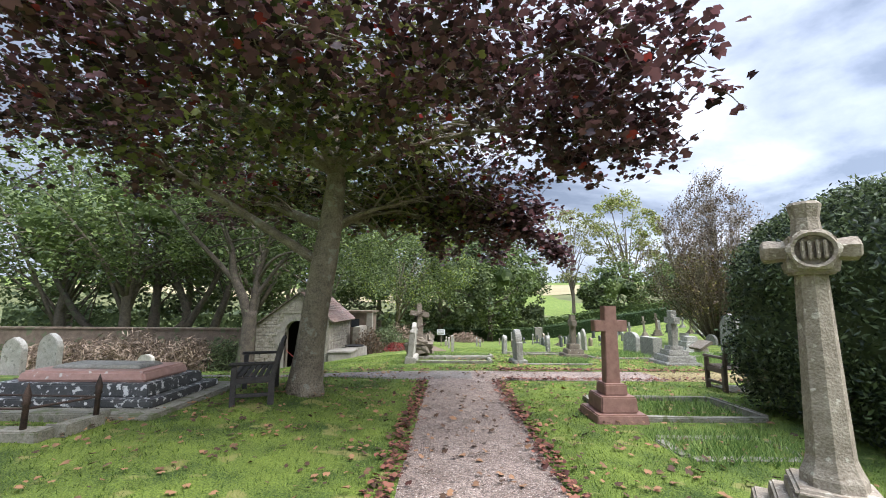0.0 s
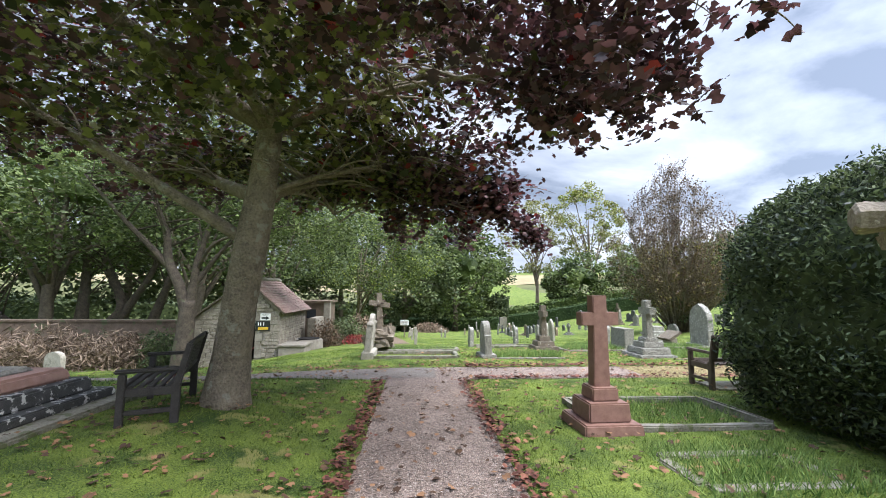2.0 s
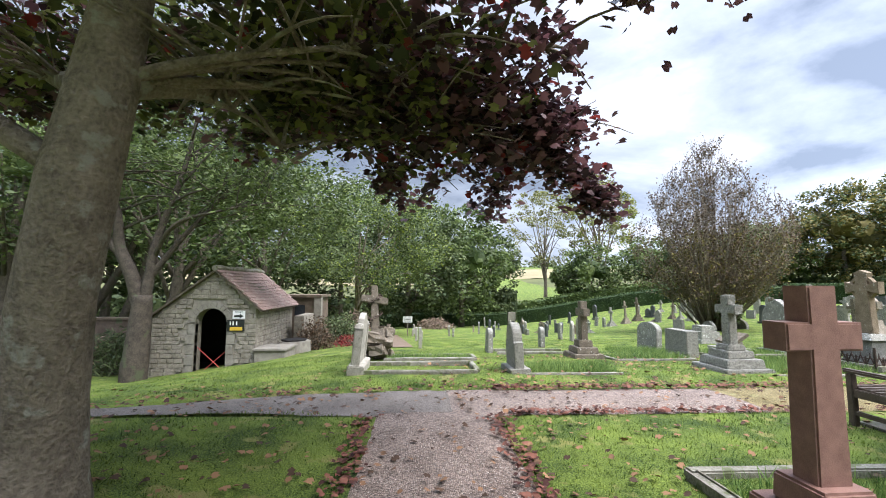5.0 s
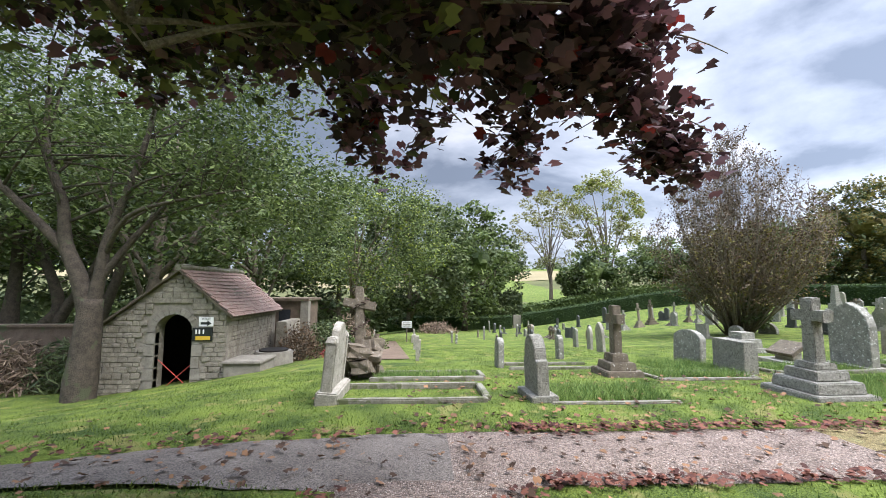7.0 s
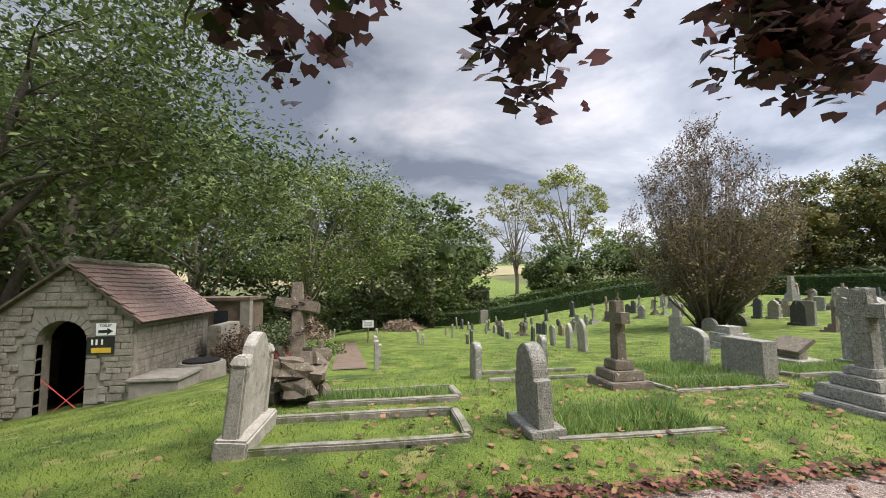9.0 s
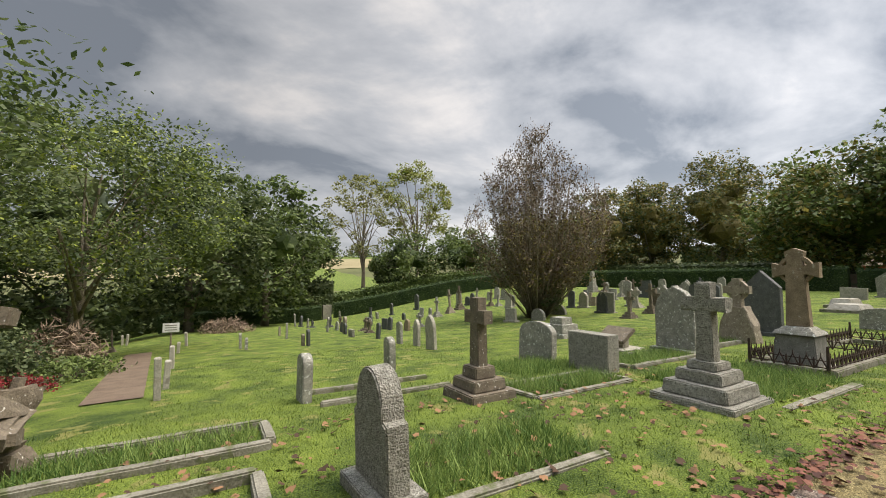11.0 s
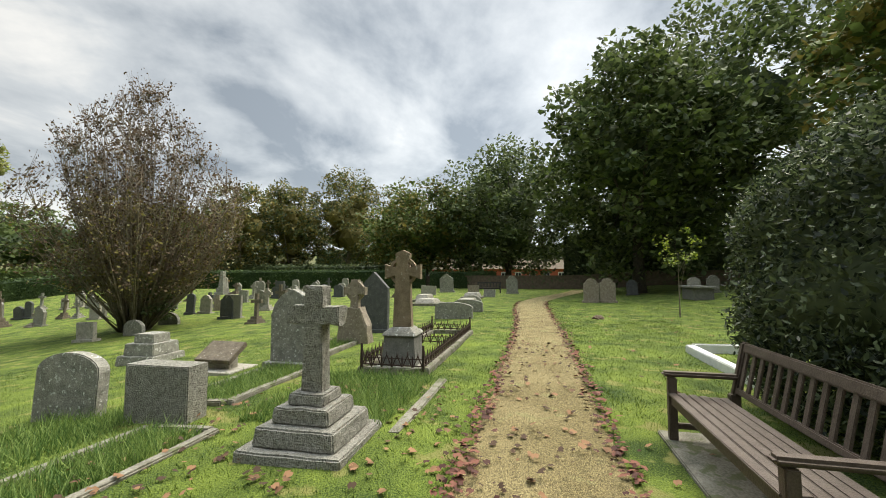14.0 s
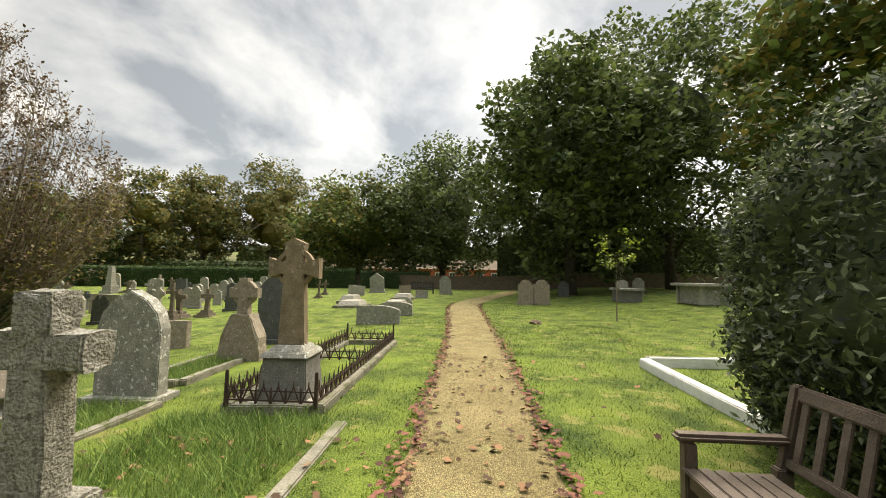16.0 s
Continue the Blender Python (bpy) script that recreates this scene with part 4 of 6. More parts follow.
# ---- benches ----
def bench(x, y, yaw, length, mat, label):
    """Faces its own +y; x runs along it from one end to the other."""
    top = empty("garden_bench", x, y, None, yaw)
    tagged(top, label, "bench")
    a = length / 2
    for s in (-1, 1):
        e = s * (a - 0.035)
        box("front_leg", (0.07, 0.07, 0.60), Matrix.Translation((e, 0.26, 0.27)), mat, top)
        box("back_leg", (0.07, 0.085, 0.48), Matrix.Translation((e, -0.24, 0.21)), mat, top)
        box("back_post", (0.07, 0.07, 0.50), pose(e, -0.30, 0.66, 12, 0, 0), mat, top, 0.015)
        ar = box("armrest", (0.09, 0.62, 0.045), Matrix.Translation((e, 0.03, 0.60)), mat, top, 0.018)
        box("side_rail", (0.05, 0.44, 0.09), Matrix.Translation((e, 0.01, 0.36)), mat, top)
        box("stretcher", (0.045, 0.44, 0.05), Matrix.Translation((e, 0.01, 0.14)), mat, top)
    for i in range(6):
        box("seat_slat", (length - 0.08, 0.068, 0.024), pose(0, 0.27 - i * 0.085, 0.425 - i * 0.006, -4, 0, 0), mat, top, 0.006)
    box("seat_rail", (length - 0.14, 0.035, 0.075), Matrix.Translation((0, 0.262, 0.365)), mat, top)
    tilt = pose(0, -0.245, 0.45, 12, 0, 0)
    box("top_rail", (length - 0.14, 0.045, 0.085), tilt @ Matrix.Translation((0, 0, 0.42)), mat, top, 0.012)
    box("lower_rail", (length - 0.14, 0.04, 0.05), tilt @ Matrix.Translation((0, 0, 0.04)), mat, top)
    n = int((length - 0.2) / 0.115)
    for i in range(n):
        box("back_slat", (0.05, 0.018, 0.33), tilt @ Matrix.Translation((-a + 0.12 + (length - 0.24) * i / (n - 1), 0, 0.225)), mat, top, 0.004)
    return top


bench(5.90, 7.95, 0, 1.85, M_BENCH, "dark brown slatted wooden garden bench by the yew")
bench(-2.88, 6.24, 110, 1.35, M_BENCH_D, "almost black wooden bench against the maple trunk").scale = (1, 0.95, 0.9)
bench(37.0, 13.4, 90, 2.0, M_BENCH_D, "dark wooden bench at the far end of the path")
slab = box("bench_slab", (1.9, 0.62, 0.04), Matrix.Translation((6.05, 7.98, ground(6, 8) + 0.0)), M_KERB, None, 0.01)
tagged(slab, "worn mossy stone slab under the bench", "paving", kind="structure")

# white kerb beside the yew
kerb_set(8.4, 11.4, 4.9, 6.56, M_WHITE, "white painted marble kerb round a grave", 0.15, 0.14, "NE")


# ---- shed ----
SX0, SX1, SXA, SY0, SY1 = -8.1, -4.78, -6.0, 16.25, 19.4
SZ = -1.25
E_R, E_A, E_L = 0.72, 1.80, 0.20
shed = empty("stone_shed", -6.5, 16.25, 0.0)
tagged(shed, "small rubble stone outhouse with arched doorway and clay tile roof", "shed")
IX = Matrix.Translation((6.5, -16.25, 0))


def roof_z(x):
    return E_A + (E_R - E_A) * (x - SXA) / (SX1 - SXA) if x > SXA else E_A + (E_L - E_A) * (x - SXA) / (SX0 - SXA)


DX0, DX1, DTOP = -6.54, -5.63, 0.71
RISE = 0.42
door_arc = [((DX0 + DX1) / 2 + (DX1 - DX0) / 2 * math.cos(t), DTOP - RISE + RISE * math.sin(t)) for t in (math.pi * i / 12 for i in range(13))]


def wall_xz(name, pts, y, thick, mat):
    bm = bmesh.new()
    f = bm.faces.new([bm.verts.new(IX @ Vector((a, y, b))) for a, b in pts])
    r = bmesh.ops.extrude_face_region(bm, geom=[f])
    for v in r["geom"]:
        if isinstance(v, bmesh.types.BMVert):
            v.co.y += thick
    return finish(name, bm, mat, shed)


wall_xz("gable_wall", [(SX0, SZ - 0.5), (DX0, SZ - 0.5), (DX0, DTOP - RISE)] + door_arc[::-1][1:-1] + [(DX1, DTOP - RISE), (DX1, SZ - 0.5), (SX1, SZ - 0.5), (SX1, E_R), (SXA, E_A), (SX0, E_L)], SY0 + 0.03, 0.35, M_MORTAR)
box("side_wall", (0.35, SY1 - SY0 - 0.4, E_R - SZ + 0.5), IX @ Matrix.Translation((SX1 - 0.2, (SY0 + SY1) / 2 + 0.2, (E_R + SZ - 0.5) / 2)), M_MORTAR, shed, 0)
box("side_wall", (0.35, SY1 - SY0 - 0.4, E_L - SZ + 0.4), IX @ Matrix.Translation((SX0 + 0.18, (SY0 + SY1) / 2 + 0.2, (E_L + SZ - 0.6) / 2)), M_MORTAR, shed, 0)
wall_xz("back_wall", [(SX0, SZ - 0.5), (SX1, SZ - 0.5), (SX1, E_R), (SXA, E_A), (SX0, E_L)], SY1, 0.3, M_MORTAR)
# near-black floor and an added sheet stand in for shade behind the doorway
box("shade_black_floor", (3.0, 2.9, 0.05), IX @ Matrix.Translation((-6.6, 17.9, -1.3)), M_BLACK, shed, 0)
box("doorway_shade_sheet", (2.9, 0.05, 2.2), IX @ Matrix.Translation((-6.6, 18.6, -0.3)), M_BLACK, shed, 0)
# door surround
for i in range(12):
    t0, t1 = math.pi * i / 12, math.pi * (i + 1) / 12
    cx, cz, ra, rb = (DX0 + DX1) / 2, DTOP - RISE, 0.455, 0.62
    g = 0.012
    wall_xz("arch_stone", [(cx + r * math.cos(t), cz + (r - 0.035) * math.sin(t)) for r, t in ((ra, t0 + g), (rb, t0 + g), (rb, t1 - g), (ra, t1 - g))], SY0 - 0.012, 0.2, M_ASHLAR)
for s, xe in ((-1, DX0), (1, DX1)):
    z = -1.55
    k = 0
    while z < DTOP - RISE - 0.02:
        h = min(0.30, DTOP - RISE - 0.005 - z)
        w = 0.20 if k % 2 else 0.26
        box("jamb_stone", (w, 0.2, h - 0.012), IX @ Matrix.Translation((xe + s * w / 2, SY0 + 0.085, z + h / 2)), M_ASHLAR, shed, 0.01)
        z += 0.30
        k += 1


def unit_stone(name, mat, seed):
    bm = bmesh.new()
    bmesh.ops.create_cube(bm, size=1.0)
    bmesh.ops.bevel(bm, geom=list(bm.edges), offset=0.09, segments=1, affect="EDGES")
    for v in bm.verts:
        v.co += Vector((noise.noise(v.co * 3 + Vector((seed, 0, 0))), noise.noise(v.co * 3 + Vector((0, seed, 0))), noise.noise(v.co * 3 + Vector((0, 0, seed))))) * 0.09
    me = bpy.data.meshes.new(name)
    bm.to_mesh(me)
    bm.free()
    me.materials.append(mat)
    return me


STONE_MESH = [unit_stone("rubble", M_RUBBLE, s) for s in (1, 5, 9, 14)]


def rubble_course(a, b, y_or_x, side, zmin, ztop, rng, limit):
    """Courses of rubble on a wall face; side 'front' runs along x, 'flank' along y."""
    z, count = zmin, 0
    while z < 1.9:
        h = rng.uniform(0.10, 0.17)
        u = a
        while u < b - 0.06:
            w = min(rng.uniform(0.14, 0.36), b - u)
            m = u + w / 2
            fits = z + h <= ztop(m) - 0.02
            if side == "front" and fits:
                cx = (DX0 + DX1) / 2
                if abs(m - cx) < 0.67 + w / 2 - 0.05 and z < DTOP - RISE:
                    fits = False
                elif math.hypot(max(0, abs(m - cx) - w / 2), z - DTOP + RISE) < 0.60:
                    fits = False
            if fits and w > 0.05 and count < limit:
                ob = new("stone", rng.choice(STONE_MESH))
                ob.parent = shed
                if side == "front":
                    ob.matrix_basis = IX @ pose(m, y_or_x, z + h / 2, 0, rng.uniform(-3, 3), 0) @ Matrix.Diagonal((w - 0.006, 0.14, h - 0.006, 1))
                else:
                    ob.matrix_basis = IX @ pose(y_or_x, m, z + h / 2) @ Matrix.Diagonal((0.14, w - 0.006, h - 0.006, 1))
                count += 1
            u += w
        z += h


# roof
def roof_slab(xa, za, xb, zb):
    bm = bmesh.new()
    vs = [bm.verts.new(IX @ Vector(p)) for p in ((xa, SY0 - 0.12, za), (xb, SY0 - 0.12, zb), (xb, SY1 + 0.35, zb), (xa, SY1 + 0.35, za))]
    f = bm.faces.new(vs)
    r = bmesh.ops.extrude_face_region(bm, geom=[f])
    for v in r["geom"]:
        if isinstance(v, bmesh.types.BMVert):
            v.co.z += 0.06
    return finish("roof_boards", bm, M_DBARK, shed)


roof_slab(SXA, E_A, SX1 + 0.18, E_R - 0.12)
roof_slab(SX0 - 0.15, E_L - 0.1, SXA, E_A)
bm = bmesh.new()
tube_into(bm, [IX @ Vector((SXA, SY0 - 0.14 + k * 0.37, E_A + 0.10 + 0.02 * math.sin(k * 1.7))) for k in range(11)], [0.085] * 11, 8)
finish("ridge_tiles", bm, M_KERB, shed)
# brick annex beyond the shed
annex = empty("brick_annex", -4.9, 21.2)
tagged(annex, "small rendered and brick lean-to with flat coping", "outbuilding")
box("wall", (1.9, 1.6, 2.5), Matrix.Translation((0, 0, 0.95)), M_BRICKW, annex, 0.01)
box("rendered_corner", (0.28, 0.3, 2.52), Matrix.Translation((0.9, -0.72, 0.96)), M_ASHLAR, annex, 0.01)
box("coping", (2.1, 1.8, 0.1), Matrix.Translation((0, 0, 2.25)), M_BRICKW, annex, 0.01)
box("window", (0.4, 0.04, 0.4), Matrix.Translation((0.2, -0.81, 1.7)), M_GLASS, annex, 0.004)
yard = box("low_stone_wall", (0.35, 2.2, 1.5), Matrix.Translation((-4.3, 20.0, ground(-4.3, 20) + 0.65)), M_RUBBLE, None, 0.03)
tagged(yard, "low rubble stone yard wall", "wall", kind="structure")
# stone tank and round well cover beside the flank
tank = empty("stone_trough", -4.3, 16.6)
tagged(tank, "low stone trough with slab lid", "trough")
box("body", (0.9, 1.0, 0.35), Matrix.Translation((0, 0, 0.12)), M_ASHLAR, tank, 0.02)
box("slab", (1.0, 1.1, 0.07), Matrix.Translation((0, 0, 0.33)), M_ASHLAR, tank, 0.02)
well = empty("well_head", -4.1, 17.75)
tagged(well, "round stone well head", "well")
bm = bmesh.new()
bmesh.ops.create_cone(bm, cap_ends=True, segments=20, radius1=0.55, radius2=0.52, depth=0.5, matrix=Matrix.Translation((0, 0, 0.2)))
finish("drum", bm, M_ASHLAR, well, 0.03)
bm = bmesh.new()
bmesh.ops.create_cone(bm, cap_ends=True, segments=20, radius1=0.4, radius2=0.4, depth=0.05, matrix=Matrix.Translation((0, 0, 0.47)))
finish("dark_cover", bm, M_BLACK, well)


def text_part(words, size, m, mat, parent, name="lettering"):
    cu = bpy.data.curves.new(name, "FONT")
    cu.body, cu.size, cu.align_x, cu.align_y, cu.extrude = words, size, "CENTER", "CENTER", 0.002
    ob = new(name, cu)
    me = bpy.data.meshes.new_from_object(ob.evaluated_get(bpy.context.evaluated_depsgraph_get()))
    bpy.data.objects.remove(ob)
    me.materials.append(mat)
    out = new(name, me)
    out.matrix_basis, out.parent = m, parent
    return out


face = pose(0, 0, 0, 90, 0, 0)
sign = empty("arrow_sign", -5.28, SY0 - 0.03, 0.52)
tagged(sign, "white sign with a thick black arrow on the shed wall", "sign")
box("board", (0.36, 0.02, 0.24), Matrix(), M_SIGNW, sign, 0.003)
bm = bmesh.new()
bm.faces.new([bm.verts.new((a, -0.014, b - 0.04)) for a, b in ((-0.13, -0.03), (0.03, -0.03), (0.03, -0.07), (0.14, 0), (0.03, 0.07), (0.03, 0.03), (-0.13, 0.03))])
finish("arrow", bm, M_SIGNB, sign)
text_part("TOILET", 0.07, pose(0, -0.014, 0.075) @ face, M_SIGNB, sign)
sign = empty("notice_board", -5.36, SY0 - 0.03, 0.2)
tagged(sign, "dark notice with white pictograms and a yellow strip", "sign")
box("board", (0.50, 0.02, 0.34), Matrix(), M_SIGNB, sign, 0.003)
box("yellow_strip", (0.36, 0.008, 0.10), Matrix.Translation((0.02, -0.014, -0.09)), M_SIGNY, sign, 0.002)
for dx in (-0.15, -0.07, 0.03):
    box("pictogram", (0.035, 0.008, 0.11), Matrix.Translation((dx, -0.014, 0.07)), M_SIGNW, sign, 0.002)
tape = empty("barrier_tape", -6.08, SY0 + 0.12, -1.0)
tagged(tape, "crossed red and white barrier tape in the doorway", "tape")
rod("strip", (-0.42, 0, 0.55), (0.42, 0, -0.2), 0.009, M_TAPE, tape, 5)
rod("strip", (-0.3, 0.02, -0.2), (0.42, 0.02, 0.45), 0.009, M_TAPE, tape, 5)

# sign on a post in the lawn
sign = empty("post_sign", -0.55, 26.0)
tagged(sign, "small white notice on a post", "sign")
rod("post", (0, 0, -0.1), (0, 0, 0.75), 0.03, M_BARK, sign)
box("board", (0.5, 0.03, 0.32), Matrix.Translation((0, -0.03, 0.85)), M_SIGNW, sign, 0.004)
for k in range(3):
    box("printed_line", (0.36, 0.006, 0.03), Matrix.Translation((0, -0.049, 0.93 - k * 0.08)), M_GREY, sign, 0.001)

mole = empty("mole_hill", 17.4, 7.4)
tagged(mole, "small heap of dark fresh earth on the lawn", "mole hill")
bm = bmesh.new()
bmesh.ops.create_icosphere(bm, subdivisions=3, radius=1)
for v in bm.verts:
    v.co = Vector((v.co.x * 0.24, v.co.y * 0.2, v.co.z * 0.13)) * (1 + 0.3 * noise.noise(v.co * 3))
finish("earth", bm, M_EARTH, mole)
for px, py, wx, hz in ((24.0, 15.2, 1.1, 0.22), (27.0, 16.2, 0.8, 0.3), (21.5, 12.6, 0.8, 0.35), (29.5, 13.6, 1.0, 0.25)):
    low_tomb = empty("ledger_stone", px, py)
    tagged(low_tomb, "low pale ledger stone on a kerbed base", "tomb")
    box("base", (1.9, wx + 0.3, 0.14), Matrix.Translation((0, 0, 0.04)), M_KERB, low_tomb, 0.02)
    box("ledger", (1.6, wx, hz), Matrix.Translation((0, 0, 0.1 + hz / 2)), M_PALE, low_tomb, 0.03, 0.8)

# table tomb and mound of earth across the lawn
top = empty("table_tomb", 23.2, -0.9)
tagged(top, "old stone table tomb with overhanging lid", "tomb")
box("body", (1.9, 1.2, 0.8), Matrix.Translation((0, 0, 0.38)), M_GREY, top, 0.02)
box("lid", (2.5, 1.7, 0.13), Matrix.Translation((0, 0, 0.84)), M_PALE, top, 0.03)
for sx in (-1, 1):
    for sy in (-1, 1):
        box("corner_pillar", (0.16, 0.16, 0.8), Matrix.Translation((sx * 0.95, sy * 0.6, 0.38)), M_PALE, top, 0.02)
low = empty("chest_tomb", 26.8, 1.1)
tagged(low, "weathered stone chest tomb with flat lid on the lawn", "tomb")
box("body", (1.7, 0.95, 0.62), Matrix.Translation((0, 0, 0.28)), M_DARKGREY, low, 0.02)
box("lid", (2.0, 1.2, 0.11), Matrix.Translation((0, 0, 0.65)), M_GREY, low, 0.025)
for k, (px, py) in enumerate(((29, 0.5), (31, -1.2), (27.5, -5.5), (33, 3))):
    stone("ogee" if k % 2 else "round", px, py, 0.7, 1.1, M_GREY)


# ---- walls and far buildings ----
def wall_run(name, a, b, h, thick, mat, label, cop=None):
    top = empty(name, *a, None)
    tagged(top, label, "wall", kind="structure")
    n = max(1, int(math.dist(a, b) / 2.5))
    ang = math.degrees(math.atan2(b[1] - a[1], b[0] - a[0]))
    L = math.dist(a, b) / n
    for i in range(n):
        x, y = a[0] + (b[0] - a[0]) * (i + 0.5) / n, a[1] + (b[1] - a[1]) * (i + 0.5) / n
        z = ground(x, y) - ground(*a)
        m = pose(x - a[0], y - a[1], z, 0, 0, ang)
        box("wall_length", (L + 0.004, thick, h + 0.6), m @ Matrix.Translation((0, 0, h / 2 - 0.3)), mat, top, 0)
        if cop:
            box("coping", (L - 0.01, thick + 0.1, 0.09), m @ Matrix.Translation((0, 0, h + 0.045)), cop, top, 0.02)
    return top


wall_run("wall_west", (-46, 18.7), (-8.45, 18.7), 1.65, 0.35, M_BRICKW, "old lichened brown brick boundary wall", M_BRICKW)
wall_run("wall_east", (49, 24), (46, -24), 1.35, 0.35, M_BRICKW, "low dark brick boundary wall", M_BRICKW)
for hx, hy, ln in ((94, 33, 20), (96, 12, 18)):
    house = empty("brick_house", hx, hy, ground(hx, hy) - 1.5, 4)
    tagged(house, "red brick house with white windows and tiled roof", "house")
    box("wall", (9, ln, 4.6), Matrix.Translation((0, 0, 2.0)), M_REDBRICK, house, 0)
    prism("roof", [(-5.0, 4.3), (5.0, 4.3), (0, 6.6)], ln + 0.8, M_BRICKW, house, pose(0, 0, 0, 0, 0, 90), 0)
    for zz in (2.9,):
        for k in range(int(ln / 3)):
            box("window", (0.1, 1.3, 1.5), Matrix.Translation((-4.53, -ln / 2 + 1.7 + k * 3, zz)), M_SIGNW, house, 0)
            for s in (-0.3, 0.3):
                box("pane", (0.04, 0.5, 1.25), Matrix.Translation((-4.6, -ln / 2 + 1.7 + k * 3 + s, zz)), M_GLASS, house, 0)


# ---- hedges and the yew ----
def hedge(name, label, a, b, h, w, mat, n, size, seed, cat="hedge"):
    """A clipped hedge: a solid leafy core with leaves standing out all over."""
    rng = np.random.default_rng(seed)
    top = empty(name, *a)
    tagged(top, label, cat)
    L = math.dist(a, b)
    d = Vector(((b[0] - a[0]) / L, (b[1] - a[1]) / L, 0))
    s = Vector((-d.y, d.x, 0))
    za = ground(*a)
    k = max(2, int(L / 2))
    bm = bmesh.new()
    rings = []
    for i in range(k + 1):
        p = d * (L * i / k)
        z = ground(a[0] + p.x, a[1] + p.y) - za
        hh = h * (1 + 0.04 * noise.noise((i * 0.7, seed, 0)))
        rings.append([bm.verts.new(p + s * (q * w / 2 * 0.9) + Vector((0, 0, z + r * hh))) for q, r in ((-1, -0.1), (-1, 0.9), (-0.8, 0.97), (0.8, 0.97), (1, 0.9), (1, -0.1))])
    for r0, r1 in zip(rings, rings[1:]):
        for j in range(5):
            bm.faces.new((r0[j], r0[j + 1], r1[j + 1], r1[j]))
    bm.faces.new(rings[0])
    bm.faces.new(rings[-1][::-1])
    finish("hedge_core", bm, mat, top)
    u = rng.uniform(0, L, n)
    v = rng.uniform(0, 2 * h + w, n)
    off = np.where(v < h, -w / 2, np.where(v > h + w, w / 2, v - h - w / 2))
    zz = np.where(v < h, v, np.where(v > h + w, 2 * h + w - v, h))
    gz = np.array([ground(a[0] + d.x * q, a[1] + d.y * q) - za for q in u])
    pts = np.stack([d.x * u + s.x * off, d.y * u + s.y * off, gz + zz], 1) + rng.normal(size=(n, 3)) * 0.05
    leaf_cloud("foliage", pts, size * rng.uniform(0.6, 1.4, n), mat, top, OVAL, rng, 0.2)
    return top


hedge("hedge_north", "long clipped dark green boundary hedge", (-4, 57), (11.5, 57), 1.7, 1.2, M_HEDGE, 7000, 0.16, 31)
hedge("hedge_north", "long clipped dark green boundary hedge", (13, 57), (44, 50), 1.8, 1.2, M_HEDGE, 14000, 0.16, 32)
hedge("hedge_east", "tall clipped dark green boundary hedge", (44, 50), (48, 22), 2.1, 1.4, M_HEDGE, 14000, 0.16, 33)
hedge("thicket", "dark undergrowth below the woodland trees", (-48, 44), (-6, 60), 4.5, 3.0, M_DEEP, 6000, 0.42, 34, "undergrowth")
hedge("thicket", "dark undergrowth below the woodland trees", (-6, 61), (14, 63), 4.2, 3.0, M_DEEP, 3500, 0.42, 35, "undergrowth")
hedge("thicket", "rough green scrub behind the boundary hedge", (14, 66), (52, 58), 2.2, 3.0, M_GREEN, 5000, 0.42, 36, "undergrowth")
hedge("thicket", "dark undergrowth below the boundary trees", (52, 58), (60, 30), 3.0, 3.0, M_DEEP, 4000, 0.42, 37, "undergrowth")
hedge("thicket", "dark undergrowth along the east wall", (54, 6), (44, -36), 6.2, 3.0, M_DEEP, 7000, 0.42, 38, "undergrowth")
hedge("thicket", "dark undergrowth beyond the west wall", (-60, 30), (-8, 34), 1.7, 3.0, M_DEEP, 6000, 0.36, 39, "undergrowth")
hedge("hedge_east", "tall clipped dark green boundary hedge", (48.2, 21.5), (49.5, 14), 1.9, 1.2, M_HEDGE, 3000, 0.16, 43)
hedge("far_tree_belt", "distant dark belt of trees beyond the houses", (118, 75), (118, -60), 9.0, 8.0, M_DEEP, 5000, 1.4, 44, "trees")
pier = box("gate_pier", (1.0, 0.5, 1.7), Matrix.Translation((12.2, 57, ground(12.2, 57) + 0.8)), M_ASHLAR, None, 0.03)
tagged(pier, "pale stone pier between two hedges", "pier", kind="structure")


